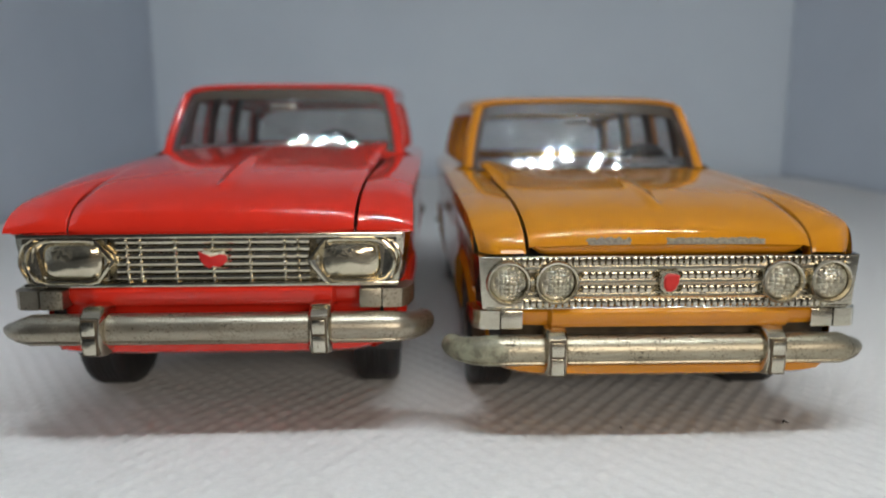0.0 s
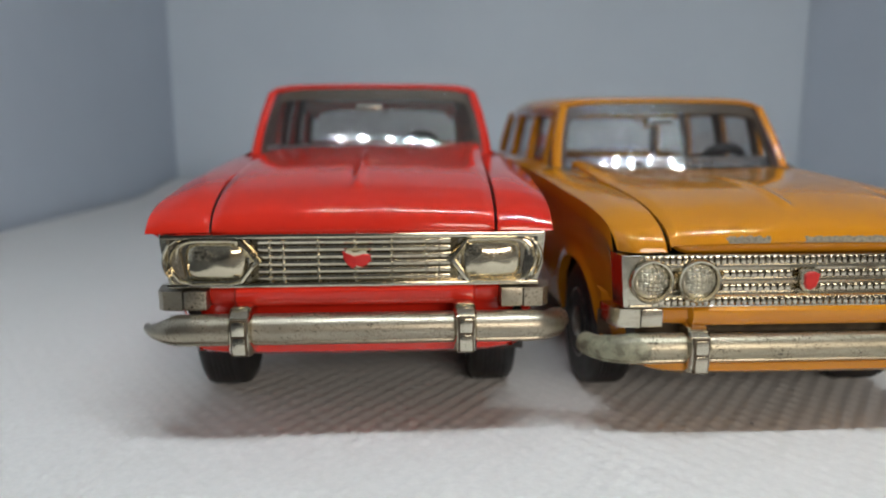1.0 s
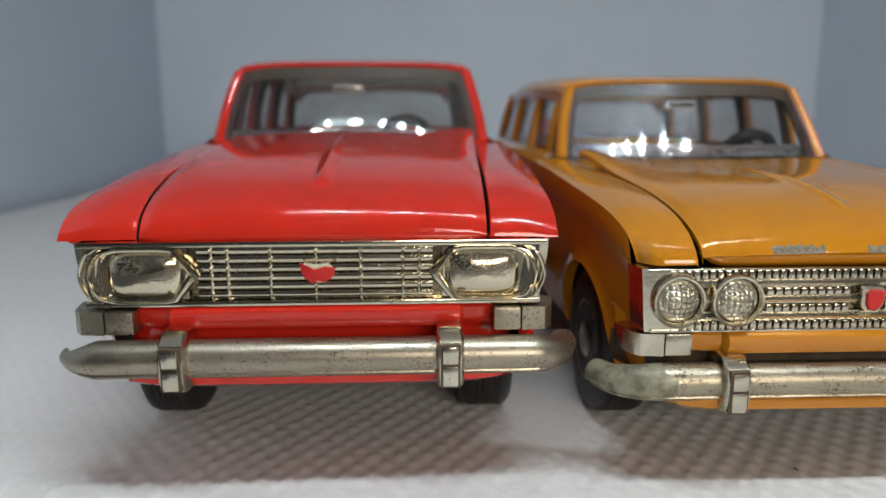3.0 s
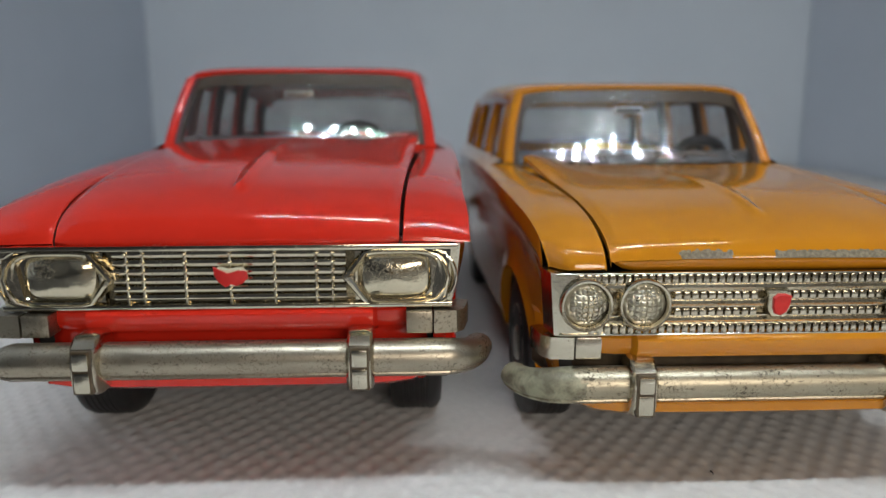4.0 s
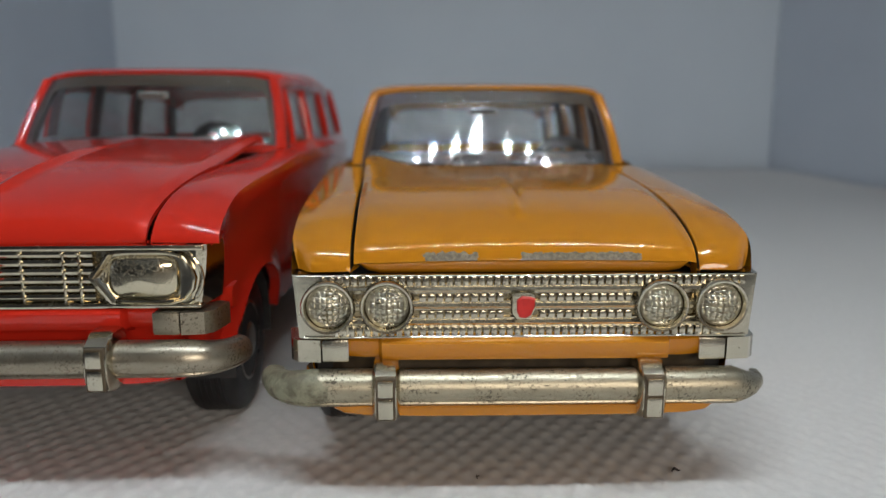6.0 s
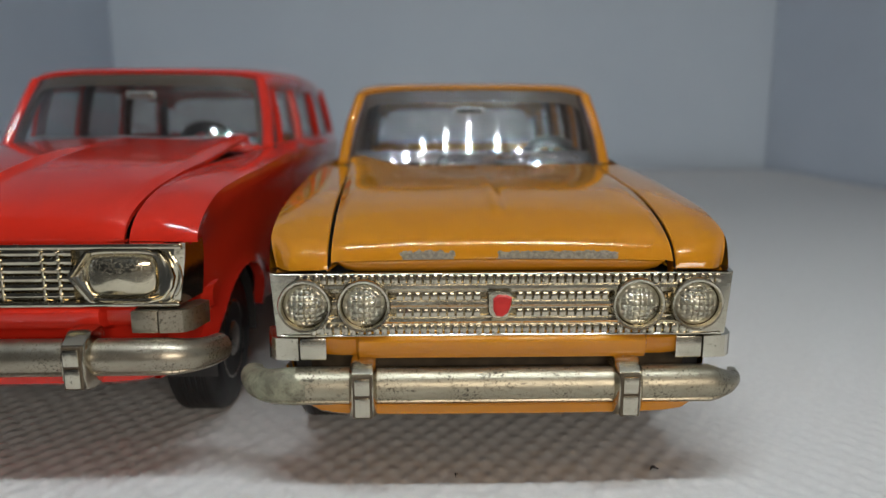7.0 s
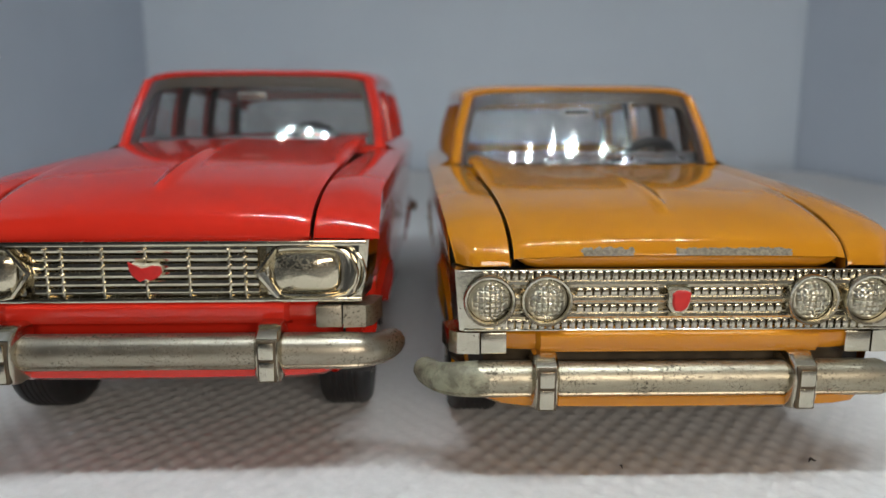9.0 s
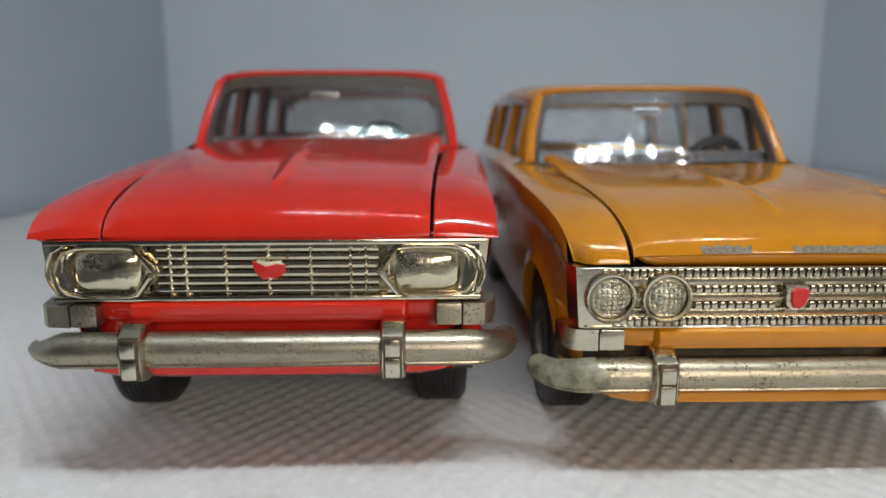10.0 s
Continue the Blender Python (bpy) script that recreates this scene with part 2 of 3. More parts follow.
def lathe(bm, profile, centre, axis="x", sides=36):
    """Turn a profile of (along, radius) round an axis."""
    cx, cy, cz = centre
    rings = []
    for along, r in profile:
        ring = []
        for s in range(sides):
            k = 2 * math.pi * s / sides
            c, d = r * math.cos(k), r * math.sin(k)
            ring.append((cx + along, cy + c, cz + d) if axis == "x" else (cx + c, cy + along, cz + d))
        rings.append(ring)
    loft(bm, rings)


def span(a, b, n):
    return [a + (b - a) * i / (n - 1) for i in range(n)]


def curve(y, table):
    """Smooth interpolation in a table of (y, value)."""
    ys, vs = zip(*table)
    if y <= ys[0]:
        return vs[0]
    for i in range(len(ys) - 1):
        if y <= ys[i + 1]:
            t = (y - ys[i]) / (ys[i + 1] - ys[i])
            m0 = (vs[i + 1] - vs[i - 1]) / (ys[i + 1] - ys[i - 1]) if i else (vs[1] - vs[0]) / (ys[1] - ys[0])
            m1 = (vs[i + 2] - vs[i]) / (ys[i + 2] - ys[i]) if i + 2 < len(ys) else (vs[-1] - vs[-2]) / (ys[-1] - ys[-2])
            h = ys[i + 1] - ys[i]
            return (2 * t**3 - 3 * t**2 + 1) * vs[i] + (t**3 - 2 * t**2 + t) * h * m0 + (3 * t**2 - 2 * t**3) * vs[i + 1] + (t**3 - t**2) * h * m1
    return vs[-1]


def smooth(t):
    t = min(1, max(0, t))
    return t * t * (3 - 2 * t)


# ---- the box and the room ----
def setting():
    def slab(name, material, x0, x1, y0, y1, z0, z1):
        bm = bmesh.new()
        block(bm, x0, x1, y0, y1, z0, z1)
        return tagged(new(name, mesh_of(name, bm, material)), kind="structure")

    def upright(name, material, a, b, height, depth):
        """A standing wall from a to b in plan, thick to the outside."""
        bm = bmesh.new()
        a, b = Vector((*a, 0)), Vector((*b, 0))
        out = (b - a).cross(Vector((0, 0, 1))).normalized() * depth
        base = [a, b, b + out, a + out]
        loft(bm, [[p + Vector((0, 0, z)) for p in base] for z in (-2, height)])
        return tagged(new(name, mesh_of(name, bm, material)), kind="structure")

    slab("floor", DARK_CARD, -140, 310, -150, 286, -5, -1.2)
    upright("wall_back", WALL, (230, BACK), (LEFT, BACK), LED_Z + 4, 4)
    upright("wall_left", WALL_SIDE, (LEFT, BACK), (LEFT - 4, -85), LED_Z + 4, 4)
    # unseen dark walls added to block light and darken what the plating mirrors
    upright("wall_left_front", DARK_CARD, (LEFT - 4, -85), (-140, -150), LED_Z + 4, 4)
    upright("wall_front", DARK_CARD, (-140, -150), (8, -150), LED_Z + 4, 4)
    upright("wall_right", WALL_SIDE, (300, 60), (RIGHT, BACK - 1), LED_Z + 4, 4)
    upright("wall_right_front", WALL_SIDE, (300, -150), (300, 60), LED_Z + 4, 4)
    slab("ceiling", WHITE_CARD, -140, 310, -150, BACK + 6, LED_Z + 4, LED_Z + 8)
    slab("table", TABLE, -300, 480, -320, 340, -35, -5.2)


BACK, LEFT, RIGHT = 276.0, -114.0, 176.0
setting()


def paper_towel():
    """An embossed paper sheet: rows of soft bumps near the cars, plain farther off."""
    def height(x, y):
        u, v = (x + 0.06 * y + 0.25 * noise.noise(Vector((x / 9, y / 9, 3)))) / 2.2, (y - 0.05 * x) / 2.8
        bumps = math.cos(2 * math.pi * u) * math.cos(2 * math.pi * v)
        bumps = (1.5 * bumps if bumps > 0 else 0.35 * bumps) + 0.25 * noise.noise(Vector((x / 0.9, y / 0.9, 7)))
        fade = smooth((58 - y) / 45) * smooth((y + 64) / 20)
        rise = 4.5 * smooth((y - 200) / 70) ** 2
        return 0.09 * bumps * fade + 0.35 * noise.noise(Vector((x / 26, y / 26, 0))) * fade - 0.15 + rise

    xs = span(-130, -62, 35)[:-1] + span(-62, 108, 520) + span(108, 290, 60)[1:]
    ys = span(-60, -24, 40)[:-1] + span(-24, 62, 290) + span(62, 270, 80)[1:]
    x, y = np.meshgrid(np.array(xs), np.array(ys))
    # the sheet narrows in front, out of view, to darken the plating's reflections
    left = np.array([(24 + 88 * smooth((b + 38) / 50) - 20) / 110 for b in ys])[:, None]
    right = np.array([(min(82 + 208 * smooth((b + 60) / 120), 297 - 0.577 * max(0, b - 60)) - 78) / 212 for b in ys])[:, None]
    x = np.where(x < -20, -20 + (x + 20) * left, np.where(x > 78, 78 + (x - 78) * right, x))
    z = np.array([[height(a, b) for a in xs] for b in ys])
    verts = np.stack([x, y, z], -1).reshape(-1, 3) * MM
    w, h = len(xs), len(ys)
    k = (np.arange(h - 1)[:, None] * w + np.arange(w - 1)).ravel()
    faces = np.stack([k, k + 1, k + w + 1, k + w], -1)
    me = bpy.data.meshes.new("paper_towel")
    me.from_pydata(verts.tolist(), [], faces.tolist())
    me.materials.append(PAPER)
    me.polygons.foreach_set("use_smooth", [True] * len(me.polygons))
    return tagged(new("paper_towel", me), "white embossed paper towel lying flat under the cars", "paper towel")


paper_towel()


def led_lamp():
    """A bar with two staggered rows of white diodes under the box's front edge."""
    lamp = thing("led_strip", "white strip with two rows of small bright diodes", "lamp", pose(44 * MM, LED_Y * MM, LED_Z * MM))
    bm = bmesh.new()
    block(bm, -84, 84, -14, 14, 0.6, 4, 0.5)
    part("strip", bm, WHITE_CARD, lamp)
    bm = bmesh.new()
    lathe(bm, [(0.0, 1.4), (-0.3, 1.4), (-0.7, 1.0), (-0.85, 0.2)], (0, 0, 0), "y", 16)
    bmesh.ops.rotate(bm, verts=bm.verts, matrix=Euler((radians(90), 0, 0)).to_matrix())
    me = mesh_of("diode", bm, LED)
    for i in range(12):
        for row in (0, 1):
            ob = new("diode", me)
            ob.parent = lamp
            ob.location = ((-76 + 13.2 * i + 6.6 * row) * MM, (-4 + 8 * row) * MM, 0.4 * MM)


led_lamp()


# ---- the cars ----
CREST = [(0.6, 19.75), (2.5, 20.75), (5, 21.65), (10, 22.45), (20, 23.15), (37, 24.0), (60, 24.1), (94, 23.6)]
CREST_X = [(0.6, 17.3), (3, 17.5), (10, 17.95), (24, 18.5), (60, 19.25), (86, 18.8), (94, 17.0)]
SEAM = [(0.6, 12.8), (6, 13.0), (20, 13.7), (36, 14.7)]
PROFILE = [(0.75, 18.9), (0.5, 19.2), (0.5, 19.75), (0.76, 20.5), (1.4, 21.32), (2.9, 22.1), (5.8, 22.98), (10, 23.8), (16, 24.6), (24, 25.25), (33.8, 25.8)]
AXLES = (16.0, 72.0)


def swell(y):
    """How much wider the cabin is towards the rear."""
    return 0.6 * smooth((y - 44) / 22)


WHEEL = 6.8


def casting(car, dz, paint, pillar_tone, flare):
    """Fenders and sides, nose panel, cowl, roof and pillars."""
    bm, bay = bmesh.new(), bmesh.new()
    flares, round_nose = {-1: flare[0], 1: flare[1]}, not any(flare)
    for s in (1, -1):
        flare = flares[s]
        # fender tops, from the seam out to the crest, rolled down over the lamps in front
        def top(u, v):
            if v < 0:
                a = (1 + v) * math.pi / 2
                y, drop = 2.6 - 1.9 * math.cos(a), 1.0 - math.sin(a)
            else:
                y, drop = 2.6 + 34.4 * v, 0.0
            if round_nose:
                y += 1.6 * smooth((u - 0.55) / 0.45) ** 2 * smooth((7 - y) / 6)
            zi = curve(y, CREST) + 0.35 + 0.25 * math.sin(math.pi * min(1, y / 30))
            zo = curve(y, CREST)
            xi, xo = curve(y, SEAM) + 0.1, curve(y, CREST_X) + flare * smooth((9 - y) / 8)
            x = xi + (xo - xi) * u
            z = zi + (zo - zi) * u**1.6 + 0.25 * math.sin(math.pi * u)
            base = 19.15 - 0.1 * u
            if v < 0:
                z = z + (base - z) * drop ** 1.3
                x += (0.15 if flare else -0.5) * drop * u**4
            if u == 0:
                z -= 0.12
            return (s * x, y, z + dz)
        us = [0, 0.02, 0.08, 0.2, 0.35, 0.5, 0.65, 0.8, 0.92, 0.98, 1.0]
        vs = [-1, -0.85, -0.7, -0.55, -0.4, -0.25, -0.1] + span(0, 1, 22)
        rows = sheet(bm, us, vs, top)
        # the wall of the gap under the bonnet's edge
        for a, b in zip(rows, rows[1:]):
            bay.faces.new([bay.verts.new((v.co.x - s * k, v.co.y, v.co.z - d)) for v, k, d in ((a[0], 0, 0.15), (b[0], 0, 0.15), (b[0], 0.1, 2.2), (a[0], 0.1, 2.2))])
        # under the front lip
        lip = [bm.verts.new((v.co.x - s * 0.5, v.co.y + 2.5, v.co.z)) for v in rows[0]]
        for i in range(len(lip) - 1):
            bm.faces.new((rows[0][i], rows[0][i + 1], lip[i + 1], lip[i]))

        # the side, with the wheel arches left open
        ys = set(span(0.9 if flare else 2.2, 3.2, 5) + span(4.0, 94, 46))
        for c in AXLES:
            ys |= {c + 7.7 * math.cos(k) for k in span(0.02, math.pi - 0.02, 25)} | {c - 7.75, c + 7.75}
        def low(y):
            z = 8.2
            for c in AXLES:
                d = 7.7**2 - (y - c) ** 2
                if d > 0:
                    z = max(z, 6.6 - dz + math.sqrt(d))
            return z
        def side(w, y):
            top_z, bottom = curve(y, CREST), low(y)
            t = min(1, max(0, (2.6 - y) / 1.9 if flare else (3.8 - y) / 1.5))
            top_z += (19.05 - top_z) * (1 - math.sqrt(1 - t * t)) ** 1.3
            z = top_z + (bottom - top_z) * w
            f = (top_z - z) / (top_z - 8.0)
            x = curve(y, CREST_X) + flare * smooth((9 - y) / 8) + 0.12 * math.sin(min(1, f * 8) * math.pi / 2) - 1.0 * smooth((f - 0.12) / 0.25) * smooth((20 - y) / 18) * 0.55
            x -= 0.25 * smooth((f - 0.1) / 0.1) + 0.8 * f**1.4 + 0.5 * smooth((f - 0.75) / 0.25) + flare * smooth((9 - y) / 8) * smooth(f * 9)
            x -= 1.0 * (1 - smooth((y - 0.9) / 2.1)) * smooth(f * 6)
            near = min(abs(math.hypot(y - c, z - 6.6 + dz) - 7.7) for c in AXLES)
            x += 0.35 * max(0, 1 - near / 1.0)
            return (s * x, y, z + dz)
        rows = sheet(bm, [0, 0.03, 0.07, 0.12, 0.18, 0.26, 0.36, 0.48, 0.6, 0.72, 0.84, 0.93, 1.0], sorted(ys), side)
        # arch and sill turned inwards
        inner = [bm.verts.new((r[-1].co.x - s * 1.1, r[-1].co.y, r[-1].co.z + 0.05)) for r in rows]
        for i in range(len(rows) - 1):
            bm.faces.new((rows[i][-1], rows[i + 1][-1], inner[i + 1], inner[i]))

        # belt, from the crest in to the foot of the windows
        sheet(bm, [0, 0.3, 0.7, 1.0], span(37, 94, 24), lambda u, y: (
            s * (curve(y, CREST_X) + (16.6 + swell(y) - curve(y, CREST_X)) * u), y, curve(y, CREST) + (25.0 - curve(y, CREST)) * u**1.5 + dz))

    part("body", bm, paint, car)
    bm = bmesh.new()
    # nose: painted strip under the grille, dark recess and lower apron
    prof = [(1.6, 14.5), (0.2, 14.35), (-0.35, 13.9), (-0.4, 13.2), (-0.05, 12.6), (0.7, 12.35), (1.6, 12.1), (1.8, 11.0), (1.4, 9.9), (-0.2, 9.55), (-0.75, 9.1), (-0.7, 8.45), (0.0, 8.05), (3.0, 7.9)]
    xs = [-17.2, -16.4, -15.2, -13.5, -12, -11.2, -10.9, -10.6, -8, -4, 0, 4, 8, 10.6, 10.9, 11.2, 12, 13.5, 15.2, 16.4, 17.2]
    def nose(u, k):
        y, z = prof[k]
        back = 0.0 if abs(u) < 12 else ((abs(u) - 12) / 5.2) ** 2.4 * 6.0
        step = 0.75 if k < 6 and abs(u) > 10.8 else 0.0
        lift = 0.6 * (abs(u) / 17.2) ** 4 if k > 8 else 0.0
        return (u, y + step + back, z + lift + dz)
    sheet(bm, xs, range(6), nose)
    sheet(bm, xs, range(9, len(prof)), nose)
    panel = part("nose_panel", bm, paint, car)
    bm = bmesh.new()
    sheet(bm, xs, range(5, 10), nose)
    # the orange car's gap gets grime with its shade painted in
    part("bumper_recess", bm, GRIME_SHADE if dz else paint, panel, "grimy gap behind the bumper, coloured darker for its shade" if dz else "")
    bm = bmesh.new()
    # cowl in front of the windscreen
    sheet(bm, span(-16.6, 16.6, 21), [0, 0.35, 0.7, 1.0], lambda u, v: (u, 33.6 + 4.6 * v + 0.8 * (1 - (u / 16.6) ** 2) * -v, 24.35 - (0.85 if dz else 0.0) - 0.6 * (u / 16.6) ** 2 * (1 - v) + 0.7 * v + dz))
    part("cowl", bm, paint, car)
    # gap walls and floor coloured dark to paint the shade under the bonnet
    sheet(bay, span(-15.5, 15.5, 3), [2, 34], lambda u, v: (u, v, 17.6 + 0.12 * v + dz))
    part("engine_bay", bay, UNDER, car, "panel under the bonnet, coloured dark for the gap's shade")
    bm = bmesh.new()
    # roof with rounded edges and turned-down rims
    def roof(u, v):
        y = 42.3 + 50.2 * v
        wide = curve(y, [(42, 14.5), (46, 14.95), (70, 15.1), (86, 14.6), (92.5, 13.6)]) + swell(y)
        a = u * math.pi / 2
        x = wide * math.copysign(abs(math.sin(a)) ** 0.80, u)
        crown = curve(y, [(42.3, 34.35), (44, 34.9), (50, 35.4), (66, 35.7), (82, 35.1), (90, 33.9), (92.5, 33.0)])
        z = crown - 1.9 * abs(u) ** 5 - 0.45 * u * u
        return (x, y, z + dz)
    us = [-1, -0.97, -0.93, -0.88, -0.8, -0.7, -0.55, -0.4, -0.2, 0, 0.2, 0.4, 0.55, 0.7, 0.8, 0.88, 0.93, 0.97, 1]
    vs = [0, 0.008, 0.02, 0.04, 0.08, 0.15] + span(0.22, 1, 14)
    rows = sheet(bm, us, vs, roof)
    under = sheet(bm, us, vs, lambda u, v: (roof(u, v)[0] * 0.955, roof(u, v)[1] + 0.5 - v, roof(u, v)[2] - 1.15))
    for a, b in ((rows[0], under[0]), (rows[-1], under[-1])):
        for i in range(len(a) - 1):
            bm.faces.new((a[i], a[i + 1], b[i + 1], b[i]))
    for i in (0, -1):
        for j in range(len(rows) - 1):
            bm.faces.new((rows[j][i], rows[j + 1][i], under[j + 1][i], under[j][i]))

    part("roof", bm, paint, car)
    # pillars: (y at belt, y at roof, width along the car)
    for s in (1, -1):
        for yb, yt, wide in ((37.2, 42.9, 2.0), (43.6, 45.2, 0.5), (57.0, 57.5, 1.9), (73.5, 73.0, 2.0), (92.2, 89.5, 3.4)):
            bm = bmesh.new()
            rings = []
            for t in span(0, 1, 7):
                x = 16.55 + (14.45 - 16.55) * t + 0.25 * math.sin(math.pi * t) + swell(yb)
                y, z = yb + (yt - yb) * t, 24.6 + (33.5 - 24.6) * t
                w = wide / 2 * (1.2 - 0.2 * math.sin(math.pi * t))
                rings.append([(s * (x - 0.7 + 0.72 * math.cos(a)), y + w * math.sin(a), z + dz) for a in (2 * math.pi * k / 14 for k in range(14))])
            loft(bm, rings)
            part("pillar", bm, paint, car)
            # dark cover added over the pillar's inner face in place of its shade
            bm = bmesh.new()
            rings = []
            for t in span(0.0, 1, 5):
                x = 15.3 + (13.2 - 15.3) * t + 0.25 * math.sin(math.pi * t) + swell(yb)
                y, z = yb + (0.35 if yb < 40 else -0.3) + (yt - yb) * t, 24.2 + (33.3 - 24.2) * t
                w = wide / 2 * 1.2
                rings.append([(s * (x + 0.62 * math.cos(a)), y + w * math.sin(a), z + dz) for a in (2 * math.pi * k / 10 for k in range(10))])
            loft(bm, rings)
            part("pillar_lining", bm, pillar_tone, car, "added dark cover that paints the pillar's inner shade")
    # tail panel
    bm = bmesh.new()
    sheet(bm, span(-16.7, 16.7, 9), [8.2, 12, 18, 22, 25], lambda u, z: (u, 94.2 - 0.4 * (u / 16) ** 2, z + dz))
    part("tail_panel", bm, paint, car)


def hood_mesh(dz, spear, lip, lift):
    """The opening bonnet: rolled front edge, crown, centre spear and turned-down sides."""
    bm = bmesh.new()
    def place(u, v):
        y, z0 = curve(v, [(k, p[0]) for k, p in enumerate(PROFILE)]), curve(v, [(k, p[1]) for k, p in enumerate(PROFILE)])
        half = curve(y, SEAM) - 0.18
        x = half * max(-1, min(1, u))
        fade = smooth(v / 4.0)
        z = z0 - fade * (0.62 * u * u * (0.6 + 0.4 * smooth(y / 30)) + 0.35 * smooth((abs(u) - 0.94) / 0.06))
        z += spear * math.exp(-(x / 0.5) ** 2) * smooth((y - 3.9) / 1.3) * (1 - 0.8 * smooth((y - 14) / 16))
        if lip:
            z -= (1.35 - 0.85 * u * u) * smooth((y - 6) / 27)
        # hanging lip with rounded corners, and a sprung rear corner
        y += lip * (smooth((19.95 - z0) / 0.14) + 1.2 * max(0, 19.85 - z0))
        z += (1.0 if lip else 0.2) * smooth((20.3 - z0) / 1.2) * max(0, (abs(u) - 0.86) / 0.14) ** 2
        z += abs(lift) * smooth((math.copysign(u, u * lift) - 0.55) / 0.45) * smooth((y - 17) / 17)
        if abs(u) > 1:
            z -= (0.42 if u * lift > 0 else 1.5) * min(1, (abs(u) - 1) / 0.02)
        return (x, y, z + dz)
    core = [-1.02, -1, -0.985, -0.96, -0.92, -0.85, -0.75, -0.6, -0.45, -0.3, -0.2, -0.13, -0.1, -0.08, -0.065, -0.05, -0.035, -0.02, 0]
    us = core + [-u for u in core[-2::-1]]
    vs = span(0, 5, 31)[:-1] + span(5, len(PROFILE) - 1, 40)
    rows = sheet(bm, us, vs, place)
    for row, dy in ((rows[0], 0.5), (rows[-1], -0.1)):
        low = [bm.verts.new((v.co.x, v.co.y + dy, v.co.z - 0.9 if row is rows[-1] else v.co.z + 0.15)) for v in row]
        for i in range(len(row) - 1):
            bm.faces.new((row[i], row[i + 1], low[i + 1], low[i]))
    return bm


def windscreen_point(u, v, dz, off=0.0):
    """u -1..1 across, v 0..1 up the windscreen."""
    half = 15.6 + (13.4 - 15.6) * v
    if dz:
        # hollow shaped to streak the diodes' highlights upwards in the camera's view
        rise = 5.47 * v + 0.080 * (1 + 0.12 * math.sin(23 * u) * math.sin(9 * u + 1)) * math.sin(math.pi * v)
    else:
        rise = 5.57 * v - 0.15 * math.sin(math.pi * v)
    y = 36.0 + rise + 0.9 * abs(u) ** 3.2 + off
    foot = 24.2 if dz else 24.9
    return (half * u, y, foot + (33.8 - foot) * v - 0.3 * u * u * v + dz)


def pane_part(name, bm, material, car, label=""):
    """A thin pane whose faces look out of the car."""
    ob = part(name, bm, material, car, label)
    middle = Vector((0, 65 * MM, 28 * MM))
    if sum((p.center - middle).dot(p.normal) for p in ob.data.polygons) < 0:
        ob.data.flip_normals()
    ob.visible_shadow = False
    return ob


def glass_parts(car, dz, rim, screen):
    bm = bmesh.new()
    sheet(bm, span(-1, 1, 81), span(0, 1, 33), lambda u, v: windscreen_point(u, v, dz))
    ob = pane_part("windscreen", bm, screen, car, "clear plastic windscreen")
    bm = bmesh.new()
    # rim: a rounded frame band moulded behind the glass
    outer, inner = [], []
    for k in range(64):
        a = 2 * math.pi * k / 64
        c, s = math.cos(a), math.sin(a)
        e = 0.22
        ox, oz = math.copysign(abs(c) ** e, c), math.copysign(abs(s) ** e, s)
        outer.append(windscreen_point(ox * 1.02, 0.5 + 0.53 * oz, dz, 0.25))
        inner.append(windscreen_point(ox * 0.945, 0.405 + 0.455 * oz, dz, 0.25))
    back = [(x, y + 0.8, z) for x, y, z in inner]
    loft(bm, [outer, inner, back], True, False)
    part("glazing_rim", bm, rim, ob, "smoky brown rim of the glazing")
    for s in (1, -1):
        for y0, y1, t0, t1 in ((44.2, 56.0, 45.8, 56.5), (58.0, 72.4, 58.5, 72.0), (74.6, 90.6, 74.0, 88.0)):
            bm = bmesh.new()
            sheet(bm, span(0, 1, 6), span(0, 1, 6), lambda u, v: (s * (15.9 - 1.85 * v + swell(y0 + (y1 - y0) * u)), (y0 + (y1 - y0) * u) * (1 - v) + (t0 + (t1 - t0) * u) * v, 24.8 + 8.4 * v + dz))
            pane_part("side_window", bm, GLASS, car)
    bm = bmesh.new()
    sheet(bm, span(-1, 1, 9), span(0, 1, 6), lambda u, v: (u * (15.0 - 1.6 * v), 93.0 - 2.2 * v - 0.6 * u * u, 24.8 + 8.0 * v + dz))
    pane_part("rear_window", bm, GLASS, car)


